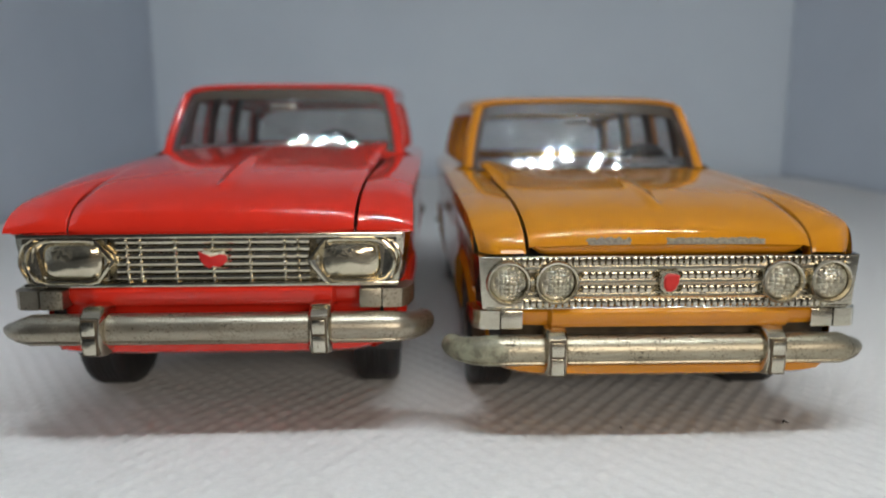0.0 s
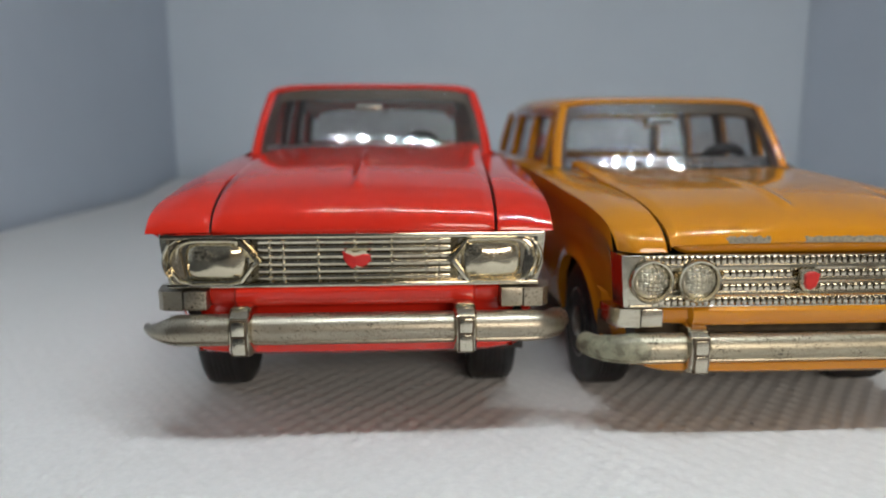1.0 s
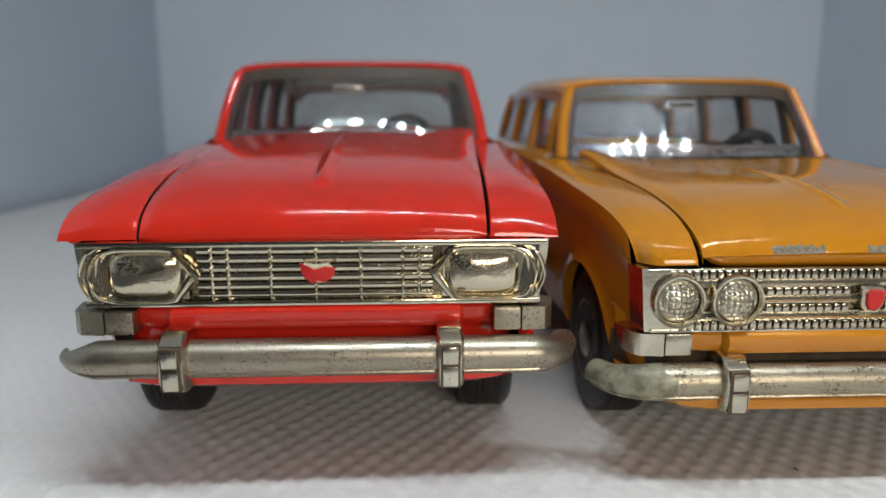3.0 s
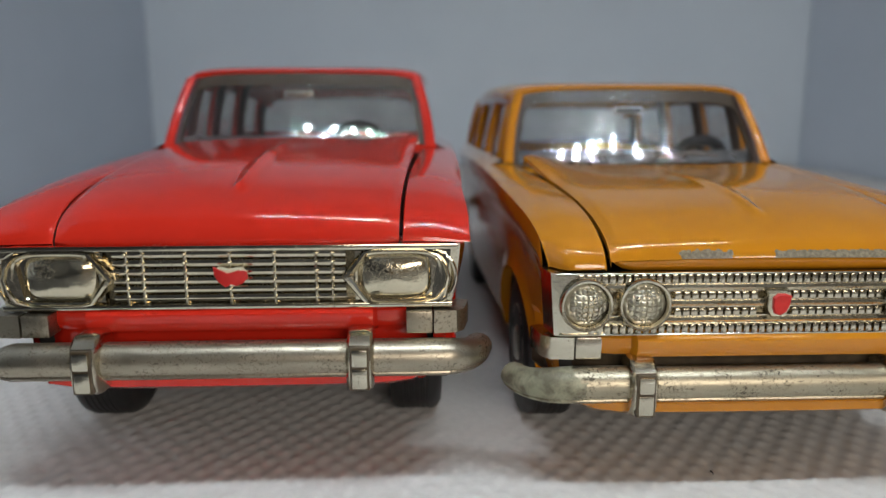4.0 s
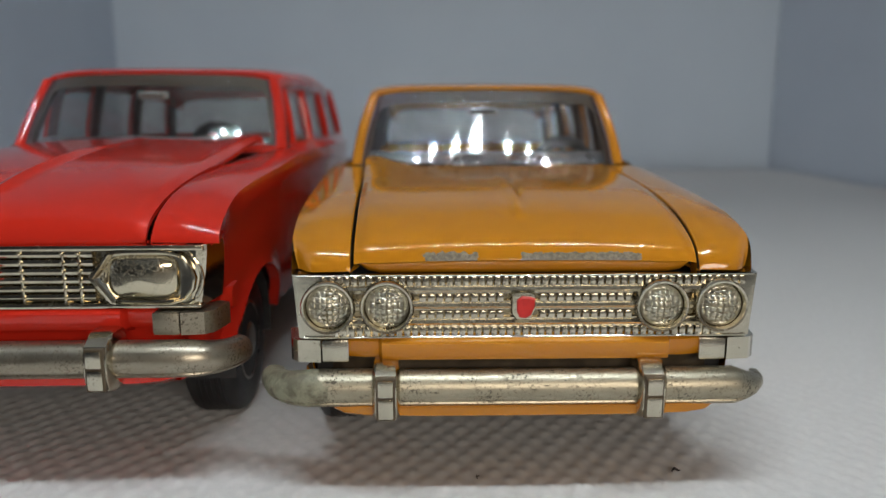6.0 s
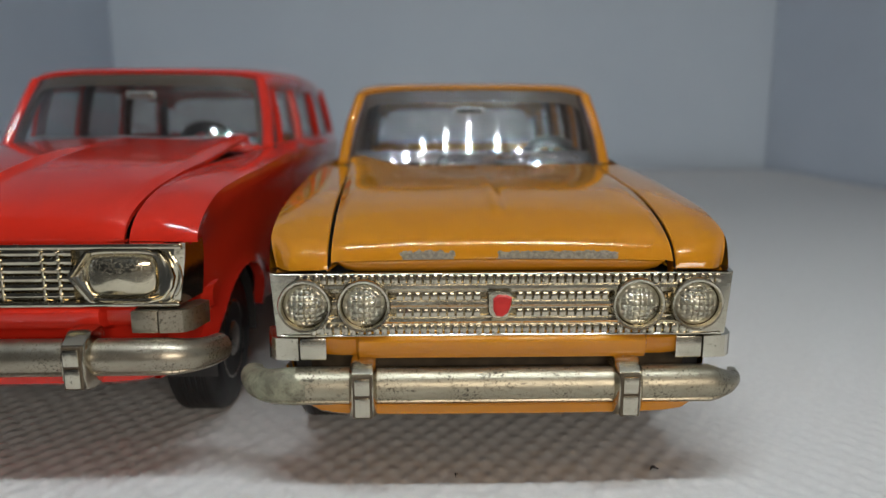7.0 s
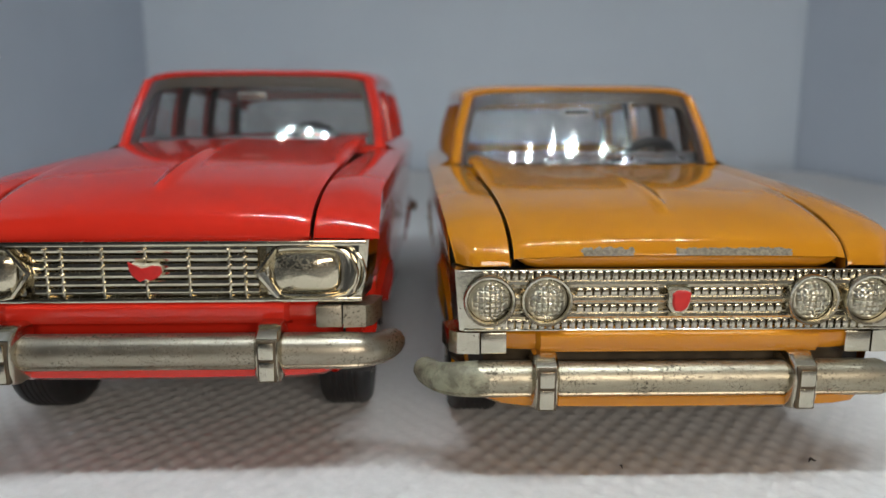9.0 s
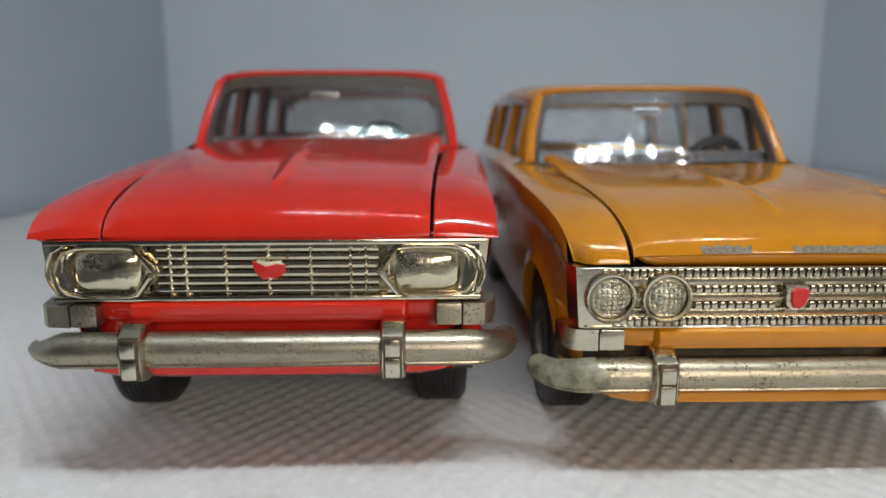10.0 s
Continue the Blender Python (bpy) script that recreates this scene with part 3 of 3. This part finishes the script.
def cabin(car, dz, seat_mat, wheel_x):
    """Seats, dashboard, mirror and steering wheel seen through the glass."""
    for y, name in ((52, "front_seat"), (70, "rear_seat")):
        bm = bmesh.new()
        block(bm, -13.2, 13.2, y - 6, y + 4, 12 + dz, 17 + dz, 1.0)
        sheet(bm, span(-13.0, 13.0, 53), span(0, 1, 8), lambda u, v: (u, y + 2.0 + 3.0 * v - 0.28 * abs(math.sin(u * 1.5)) + 0.6 * v * v, 16 + 6.2 * v - 0.5 * (u / 13) ** 4 * v + dz))
        sheet(bm, span(-13.0, 13.0, 15), span(0, 1, 6), lambda u, v: (u, y + 5.6 + 1.6 * math.sin(math.pi * v / 2), 22.2 + 0.6 * math.sin(math.pi * v) - 9 * max(0, v - 0.4) - 0.5 * (u / 13) ** 4 + dz))
        part(name, bm, seat_mat, car)
    bm = bmesh.new()
    sheet(bm, span(-15, 15, 21), span(0, 1, 9), lambda u, v: (u, 38.4 + 5.5 * v, 24.5 + 1.3 * math.sin(math.pi * min(1, v * 1.1)) - 3.0 * smooth((v - 0.75) / 0.25) + 0.1 * math.sin(u * 2.2) + dz))
    part("dashboard", bm, DASH, car, "silver moulded dashboard")
    bm = bmesh.new()
    c = Vector((wheel_x, 44.8, 24.0 + dz))
    lean = Euler((radians(-62), 0, 0)).to_matrix()
    tube(bm, [c + lean @ Vector((3.4 * math.cos(a), 3.4 * math.sin(a), 0)) for a in span(0, 2 * math.pi, 33)], 0.75, 8)
    for a in (0.3, math.pi - 0.3, -math.pi / 2):
        tube(bm, [c, c + lean @ Vector((3.6 * math.cos(a), 3.6 * math.sin(a), 0))], 0.3, 6)
    tube(bm, [c, c + Vector((0, -5, -4.5))], 0.45, 8)
    part("steering_wheel", bm, BLACK, car, "black plastic steering wheel")
    bm = bmesh.new()
    block(bm, -2.35, 1.35, 40.3, 40.9, 30.75 + dz, 31.75 + dz, 0.3)
    glass = part("interior_mirror", bm, MIRROR, car)
    bm = bmesh.new()
    block(bm, -2.0, 1.0, 40.15, 40.5, 31.0 + dz, 31.5 + dz, 0.1)
    part("mirror_face", bm, BLACK if dz else HUB, glass)
    bm = bmesh.new()
    tube(bm, [(-7.0, 37.0, 25.2 + dz), (-2.0, 36.2, 25.9 + dz), (3.5, 36.2, 25.6 + dz)], 0.16, 6)
    tube(bm, [(1.0, 36.3, 25.0 + dz), (6.0, 36.4, 25.7 + dz), (10.0, 37.0, 25.4 + dz)], 0.16, 6)
    part("wiper", bm, DASH, car)


def wheels(car):
    track = {1: 13.8, -1: -14.95}
    for y in AXLES:
        for s in (1, -1):
            bm = bmesh.new()
            prof = [(-2.3, 3.9), (-2.45, 5.2), (-2.35, 6.1), (-2.0, 6.6), (-1.5, WHEEL)]
            for g in span(-1.0, 1.0, 5):
                prof += [(g - 0.16, WHEEL), (g - 0.1, WHEEL - 0.08), (g + 0.1, WHEEL - 0.08), (g + 0.16, WHEEL)]
            prof += [(1.5, WHEEL), (2.0, 6.6), (2.35, 6.1), (2.45, 5.2), (2.3, 3.9)]
            lathe(bm, prof, (track[s], y, WHEEL - 0.1), "x", 48)
            wheel = part("wheel", bm, RUBBER, car, "black ribbed rubber tyre")
            bm = bmesh.new()
            lathe(bm, [(-s * 0.5, 0.2), (-s * 0.5, 4.05), (s * 2.25, 4.05), (s * 2.35, 3.7), (s * 1.8, 3.2), (s * 1.9, 2.2), (s * 2.5, 1.5), (s * 2.6, 0.2)], (track[s], y, WHEEL - 0.1), "x", 32)
            part("hub_cap", bm, HUB, wheel)
    for y in AXLES:
        for s in (1, -1):
            bm = bmesh.new()
            ring = [(y + 7.55 * math.cos(a), 6.6 + 7.55 * math.sin(a)) for a in span(-0.15, math.pi + 0.15, 21)]
            sheet(bm, range(21), [11.2, 16.6], lambda i, x: (s * x, *ring[i]))
            part("wheel_well", bm, UNDER, car)
        bm = bmesh.new()
        tube(bm, [(-13, y, WHEEL - 0.1), (13, y, WHEEL - 0.1)], 0.7, 10)
        part("axle", bm, UNDER, car)


def underside(car, dz):
    bm = bmesh.new()
    lathe(bm, [(-0.9, 0.3), (-0.75, 1.0), (0.0, 1.1), (1.2, 1.1)], (4.4, 0, 0), "y", 14)
    bmesh.ops.rotate(bm, verts=bm.verts, matrix=Euler((radians(90), 0, 0)).to_matrix())
    bmesh.ops.translate(bm, verts=bm.verts, vec=(0, 3.6, 7.9 + dz))
    block(bm, -11.0, 11.0, 3.2, 93, 7.6 + dz, 9.0 + dz, 0.4)
    block(bm, -15.6, 15.6, 25.5, 63, 8.0 + dz, 10.0 + dz, 0.4)
    block(bm, -15.8, 15.8, 3.5, 7.5, 8.4 + dz, 10.0 + dz, 0.4)
    block(bm, -15.8, 15.8, 81, 93.5, 8.2 + dz, 10.0 + dz, 0.4)
    block(bm, -11.4, 11.4, 4.0, 36, 9.0 + dz, 17.3 + dz)
    block(bm, -14.5, 14.5, 36, 93, 10.0 + dz, 12.2 + dz)
    block(bm, -15.9, 15.9, 3.2, 4.2, 10.0 + dz, 17.0 + dz)
    part("base_plate", bm, UNDER, car, "dark metal base plate")


def bumper_bar(dz, flip, back=0.0):
    bm = bmesh.new()
    path = [(x, -1.2, (0, -1)) for x in span(-15.6, 0, 9)]
    arc = []
    for k in span(0, 1.28, 9)[1:]:
        arc.append((-15.6 - 3.9 * math.sin(k), -1.2 + 4.6 * (1 - math.cos(k)), (-math.sin(k), -math.cos(k))))
    left = arc[::-1]
    full = left + path + [(-x if x > -15.6 else 15.6 + (-15.6 - x) * 0.85, y, (-nx, ny)) for x, y, (nx, ny) in (left + path[:-1])[::-1]]
    prof = [(-0.9, 1.2), (-0.2, 1.5), (0.5, 1.48), (1.05, 1.1), (1.38, 0.45), (1.42, -0.2), (1.25, -0.75), (1.05, -0.95), (1.1, -1.1), (0.8, -1.4), (0.0, -1.5), (-0.9, -1.2)]
    rings = []
    for x, y, (nx, ny) in full:
        side = max(0.0, (abs(x) - 15.6) / 3.9)
        pointed = (x > 0) if back else (x < 0)
        taper = (1.0 - (0.34 if pointed else 0.2) * side**1.6)
        pinch = taper * (1 - (0.88 if pointed else 0.12) * min(1, side) ** (1.1 if pointed else 1.5))
        taper *= 1 - (0.8 if pointed else 0.1) * min(1, side) ** 1.6
        rings.append([(x + nx * n * taper, (94.5 - y - ny * n * taper) if flip else y + back + ny * n * taper, 10.75 - 0.35 * smooth(side) + 0.9 * z * pinch + dz) for n, z in prof])
    loft(bm, rings)
    return bm


def bumper(car, dz, material, over_x, back=0.0):
    """Wrap-round front bumper bar with two overriders, and the plain one behind."""
    part("rear_bumper", bumper_bar(dz, True), material, car)
    ob = part("bumper", bumper_bar(dz, False, back), material, car, "dull worn plated bumper")
    for x in over_x:
        bm = bmesh.new()
        rings = []
        for z, f, w in ((13.0, -1.5, 0.62), (12.85, -2.2, 0.78), (12.2, -3.0, 0.86), (11.2, -3.25, 0.88), (9.6, -3.2, 0.88), (8.9, -2.9, 0.84), (8.55, -2.3, 0.72)):
            w *= 1.14
            rings.append([(p, q + back, z + dz) for p, q in ((x - w, 0.2), (x - w, f + 0.35), (x - w + 0.22, f), (x + w - 0.22, f), (x + w, f + 0.35), (x + w, 0.2))])
        loft(bm, rings)
        over = part("overrider", bm, CHROME_D, ob)
        # dark slab standing in for the shaded groove round the pads
        bm = bmesh.new()
        block(bm, x - 0.7, x + 0.7, -3.32 + back, -2.9 + back, 8.9 + dz, 12.15 + dz, 0.05, 1)
        part("overrider_groove", bm, GRIME_SHADE, over, "dark slab that paints the shaded groove")
        bm = bmesh.new()
        block(bm, x - 0.57, x + 0.57, -3.52 + back, -3.0 + back, 10.7 + dz, 12.0 + dz, 0.16)
        block(bm, x - 0.57, x + 0.57, -3.46 + back, -2.9 + back, 9.02 + dz, 10.55 + dz, 0.16)
        part("overrider_pad", bm, CHROME_D, over)


def indicators(car, zlow, zhigh, back=0.0):
    for s in (1, -1):
        bm = bmesh.new()
        block(bm, min(s * 13.1, s * 15.1), max(s * 13.1, s * 15.1), -0.75 + back, 1.2 + back, zlow, zhigh, 0.16)
        rings = [[(s * x, y + back, z) for x, y in ((15.2, -0.75), (16.9, -0.55), (17.5, 0.1), (18.0, 2.6), (17.2, 3.0), (15.2, 1.2))] for z in (zlow, zlow + 0.15, zhigh - 0.15, zhigh)]
        loft(bm, rings)
        part("indicator", bm, CHROME_B if back == 0 else CHROME_D, car, "plated indicator block")


def red_grille(car):
    """One wide plated casting: bars, ribs, lamp surrounds, wrapped ends."""
    z0, z1 = 14.25, 19.08
    bm = bmesh.new()
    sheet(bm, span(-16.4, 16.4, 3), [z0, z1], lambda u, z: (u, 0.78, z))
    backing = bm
    bm = bmesh.new()
    block(bm, -17.0, 17.0, -0.15, 1.3, z1 - 0.42, z1, 0.12)
    block(bm, -16.6, 16.6, -0.15, 1.3, z0, z0 + 0.36, 0.12)
    for s in (1, -1):
        # wrapped outer end
        rings = [[(s * (x - 0.7 * ((z1 - z) / 4.7) ** 1.5), y + (1.5 * (z1 - z) / 4.7 if y > 2 else 0), z) for x, y in ((15.6, 0.1), (16.5, -0.1), (17.2, 0.25), (17.75, 2.7), (16.6, 2.8), (15.6, 1.4))] for z in span(z0, z1, 6)]
        loft(bm, rings)
    grille = part("grille", bm, CHROME_A, car, "pale gold plated grille with worn plating")
    part("grille_backing", backing, TARNISH_SHADE, grille, "tarnished plating behind the bars, coloured darker for the shade there")
    for z in span(z0 + 0.75, z1 - 0.75, 6):
        bm = bmesh.new()
        loft(bm, [[(x, 0.85, z + 0.30), (x, 0.55, z + 0.285), (x, 0.44, z + 0.23), (x, 0.40, z + 0.12), (x, 0.385, z), (x, 0.40, z - 0.14), (x, 0.45, z - 0.24), (x, 0.56, z - 0.285), (x, 0.85, z - 0.30)] for x in (-8.6, 8.6)])
        part("grille_bar", bm, CHROME_A, grille)
    for x in (-7.6, -6.4, -3.3, 0.0, 3.3, 6.4, 7.6):
        bm = bmesh.new()
        block(bm, x - 0.1, x + 0.1, 0.27, 1.1, z0 + 0.3, z1 - 0.4, 0.06, 1)
        # knobs where the rib crosses the bars
        for k, z in enumerate(span(z0 + 0.75, z1 - 0.75, 6)):
            size = 0.17 if k > 2 else 0.13
            bmesh.ops.create_uvsphere(bm, u_segments=8, v_segments=6, radius=size, matrix=Matrix.Translation((x, 0.24, z + 0.05)))
        part("grille_rib", bm, CHROME_A, grille)
    for s in (1, -1):
        def ring(grow, y, tip, wide=0.0):
            pts = []
            for x, z in ((8.7 - tip, 0.0), (9.9, 1.95), (10.6, 2.1), (14.4, 2.1), (15.6, 1.75), (16.25, 0.9), (16.45, 0.0), (16.25, -0.9), (15.6, -1.75), (14.4, -2.1), (10.6, -2.1), (9.9, -1.95)):
                if x < 10.7:
                    x += wide
                pts.append((s * (12.9 + (x - 12.9) * grow), y, 16.6 + z * grow))
            return pts
        bm = bmesh.new()
        loft(bm, [ring(1.0, 0.9, 0.4), ring(1.0, -0.1, 0.4), ring(0.975, -0.3, 0.35), ring(0.94, -0.33, 0.25, 0.05), ring(0.915, -0.2, 0.2, 0.1), ring(0.885, 0.2, 0.1, 0.2), ring(0.80, 0.42, 0.0, 0.3)], True, False)
        part("lamp_surround", bm, CHROME_A, grille)
        bm = bmesh.new()
        # lens: a domed rounded slab
        rings = []
        for k in span(0, 1, 9):
            e, pts = 0.55, []
            for q in range(40):
                a = 2 * math.pi * q / 40
                c, d = math.cos(a), math.sin(a)
                pts.append((s * 12.3 + 2.72 * math.copysign(abs(c) ** e, c) * math.cos(k * math.pi / 2 * 0.98), 0.42 - 0.85 * math.sin(k * math.pi / 2), 16.58 + 1.82 * math.copysign(abs(d) ** e, d) * math.cos(k * math.pi / 2 * 0.98)))
            rings.append(pts)
        loft(bm, rings)
        lamp = part("headlamp", bm, CHROME_F, grille, "plated rounded rectangular headlamp with corrosion spots", 50)
        bm = bmesh.new()
        oval = [(s * 12.55 + 3.2 * math.copysign(abs(math.cos(a)) ** 0.5, math.cos(a)), 0.2, 16.58 + 1.9 * math.copysign(abs(math.sin(a)) ** 0.5, math.sin(a))) for a in span(0.01, 2 * math.pi + 0.01, 49)]
        tube(bm, oval, 0.2, 8)
        part("lamp_ring", bm, CHROME_A, lamp)
        bm = bmesh.new()
        sheet(bm, [s * 9.3, s * 16.2], [14.7, 18.5], lambda x, z: (x, 0.43, z))
        part("lamp_recess", bm, CHROME_A, lamp)
        bm = bmesh.new()
        # a fin that follows the lamp's outer end
        tube(bm, [(s * (14.9 + 1.95 * math.sin(a)), 0.05 - 0.12 * math.sin(a), 16.6 + 2.15 * math.cos(a)) for a in span(0.25, math.pi - 0.3, 15)], 0.15, 8)
        part("lamp_fin", bm, CHROME_A, lamp)
    bm = bmesh.new()
    shape = [(-1.2, 0.75), (-0.3, 0.55), (0.2, 0.62), (0.75, 0.7), (1.15, 0.3), (1.05, -0.5), (0.2, -0.85), (-0.6, -0.7), (-1.15, -0.1)]
    loft(bm, [[(0.25 + x * k, y, 16.75 + z * k) for x, z in shape] for k, y in ((0.88, 0.9), (0.88, -0.2), (0.82, -0.35))])
    emblem = part("emblem", bm, CREAM, grille, "cream emblem plate")
    bm = bmesh.new()
    paint = [(-1.18, 0.7), (-0.75, 0.5), (-0.25, 0.25), (0.15, 0.34), (0.5, 0.45), (1.05, 0.35), (1.1, -0.1), (0.75, -0.45), (0.35, -0.62), (0.0, -0.5), (-0.4, -0.72), (-0.9, -0.3), (-1.1, 0.1)]
    loft(bm, [[(0.25 + x * k, y, 16.75 + z * k) for x, z in paint] for k, y in ((1.1, -0.2), (1.1, -0.42), (0.98, -0.5))])
    part("emblem_paint", bm, EMBLEM, emblem, "chipped red enamel")


def orange_grille(car):
    """Flat plated casting with four round lamps, three bars and rows of small teeth."""
    z0, z1 = 12.3, 17.05
    bm = bmesh.new()
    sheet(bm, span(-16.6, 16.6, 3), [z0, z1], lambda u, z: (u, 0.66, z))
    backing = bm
    bm = bmesh.new()
    for s in (1, -1):
        rings = [[(s * (x - 0.35 * (z1 - z) / 4.7), y, z) for x, y in ((13.4, 0.3), (16.3, 0.2), (17.1, 0.45), (17.5, 2.6), (16.0, 2.8), (13.4, 0.9))] for z in span(z0, z1, 4)]
        loft(bm, rings)
    for z in (15.95, 14.72, 13.45):
        loft(bm, [[(x, 0.7, z + 0.26), (x, 0.15, z + 0.2), (x, 0.02, z), (x, 0.15, z - 0.2), (x, 0.7, z - 0.26)] for x in (-13.6, 13.6)])
        loft(bm, [[(x, 0.7, z + 0.36), (x, 0.35, z + 0.33), (x, 0.35, z - 0.33), (x, 0.7, z - 0.36)] for x in (-13.6, 13.6)])
    block(bm, -16.8, 16.8, 0.15, 0.8, z1 - 0.12, z1, 0.04, 1)
    block(bm, -16.4, 16.4, 0.05, 0.8, z0, z0 + 0.16, 0.05, 1)
    grille = part("grille", bm, CHROME_D, car, "dull plated grille with rows of small teeth")
    part("grille_backing", backing, TARNISH_SHADE, grille, "tarnished plating behind the bars, coloured darker for the shade there")
    bm = bmesh.new()
    block(bm, -0.21, 0.21, 0.05, 0.7, -0.34, 0.34, 0.09, 2)
    tooth = mesh_of("tooth", bm, CHROME_D)
    bm = bmesh.new()
    block(bm, -0.25, 0.25, 0.1, 0.7, -0.27, 0.27, 0.12, 2)
    bead = mesh_of("bead", bm, CHROME_D)
    def row(name, me, z, xs):
        for x in xs:
            ob = new(name, me)
            ob.parent = grille
            ob.location = (x * MM, random.uniform(-0.04, 0.04) * MM, z * MM)
    row("tooth", tooth, 16.62, span(-14.9, 15.9, 54))
    row("tooth", tooth, 12.80, span(-14.0, 14.0, 49))
    for z in (15.34, 14.08):
        row("bead", bead, z, [x for x in span(-7.6, 7.6, 25) if abs(x + 0.25) > 1.2])
    for x in (-14.5, -10.2, 9.95, 14.3):
        bm = bmesh.new()
        lathe(bm, [(0.9, 1.98), (-0.35, 1.98), (-0.52, 1.88), (-0.5, 1.74), (-0.25, 1.66), (0.3, 1.6)], (x, 0, 14.74), "y", 40)
        ring = part("headlamp", bm, CHROME_D, grille, "round plated headlamp with a cross-hatched lens")
        bm = bmesh.new()
        def dome(u, v):
            # polar grid with cut lines
            px, pz = 1.58 * v * math.cos(u), 1.58 * v * math.sin(u)
            cut = 0.0
            for p in (px, pz):
                q = abs((p / 0.42 + 0.5) % 1.0 - 0.5)
                cut = max(cut, 1 - q / 0.17)
            cut = max(0, cut) * smooth((0.97 - v) / 0.2)
            return (x + px, -0.05 - 0.7 * (1 - v * v) + 0.17 * cut, 14.74 + pz)
        sheet(bm, span(0, 2 * math.pi, 73), span(0.005, 1, 30), dome)
        part("lens", bm, CHROME_E, ring, "", 60)
    bm = bmesh.new()
    shape = [(-0.85, 0.85), (-0.6, 1.02), (0.6, 1.02), (0.85, 0.85), (0.85, -0.3), (0.5, -0.95), (-0.5, -0.95), (-0.85, -0.5)]
    loft(bm, [[(-0.25 + x * k, y, 14.76 + z * k) for x, z in shape] for k, y in ((1.04, 0.6), (1.04, -0.25), (0.95, -0.4))])
    emblem = part("emblem", bm, CHROME_A, grille)
    bm = bmesh.new()
    shape = [(-0.55, 0.5), (-0.2, 0.8), (0.4, 0.78), (0.8, 0.62), (0.72, 0.0), (0.5, -0.55), (0.1, -0.82), (-0.35, -0.75), (-0.55, -0.3)]
    loft(bm, [[(-0.2 + x * k, y, 14.76 + z * k) for x, z in shape] for k, y in ((1.0, -0.3), (1.0, -0.5), (0.85, -0.6))])
    part("emblem_paint", bm, EMBLEM, emblem, "red enamel")


def toy_car(name, label, m, dz, paint, hood_paint, rim, screen, seat_mat, pillar_tone, wheel_x, spear, flare, lip, lift, cabin_fit):
    car = thing(name, label, "toy car", m, "toy cars side by side")
    casting(car, dz, paint, pillar_tone, flare)
    part("bonnet", hood_mesh(dz, spear, lip, lift), hood_paint, car)
    glass_parts(car, dz, rim, screen)
    cabin(car, dz, seat_mat, wheel_x)
    # the upper cabin is shifted, widened and lowered to fit the camera's view
    for ob in car.children:
        if ob.name.split(".")[0] in ("roof", "pillar", "pillar_lining", "windscreen", "side_window", "rear_window", "interior_mirror"):
            for o in (ob, *ob.children):
                for v in o.data.vertices:
                    h = (v.co.z / MM - dz - 24.6) / 9.4
                    v.co.x += (cabin_fit[0] + cabin_fit[1] * h) * MM + v.co.x * cabin_fit[2] * h
                    v.co.z -= cabin_fit[3] * h * MM
    wheels(car)
    underside(car, dz)
    return car


red = toy_car("toy_car", "glossy red die-cast toy estate car with a wide pale gold grille", pose(-0.6 * MM, 0, 0, 0, 0, 2.3), 0.0, RED, RED, RIM_A, GLASS, SEAT_A, MAROON_SHADE, 6.5, 0.45, (1.1, 0.55), 0.0, 1.1, (0.0, 0.0, 0.03, 0.45))
red_grille(red)
bumper(red, 0.0, CHROME_B, (-9.85, 9.75))
indicators(red, 12.35, 14.05)
orange = toy_car("toy_car", "chipped orange die-cast toy estate car with four round headlamps", pose(40.3 * MM, -0.4 * MM, 0, 0, 0, 2.0), -1.9, ORANGE, ORANGE_CHIPPED, RIM_A, GLASS_WORN, SEAT_B, UMBER_SHADE, 10.5, 0.28, (0.0, 0.0), 0.28, -1.15, (0.1, 0.2, 0.03, 0.65))
orange_grille(orange)
bumper(orange, -2.2, CHROME_C, (-10.3, 9.2), 1.4)
indicators(orange, 10.4, 12.1, 1.1)


# ---- specks on the paper ----
def fibre(x, y, length, turn, radius=0.1):
    """A short bent fibre lying on the paper."""
    bm = bmesh.new()
    tube(bm, [(length * (t - 0.5), 0.25 * length * math.sin(2.6 * t), 0.22 + 0.12 * math.sin(5 * t)) for t in span(0, 1, 9)], lambda t: radius * (1 - 0.6 * abs(2 * t - 1)), 6)
    ob = new("fibre", mesh_of("fibre", bm, SPECK))
    ob.matrix_basis = pose(x * MM, y * MM, 0, 0, 0, turn)
    tagged(ob, "short dark fibre lying on the paper towel", "fibre", "fibres on the paper")


for spot in ((53.0, 2.6, 0.9, 20, 0.13), (37.0, 1.4, 0.8, 70, 0.06)):
    fibre(*spot)
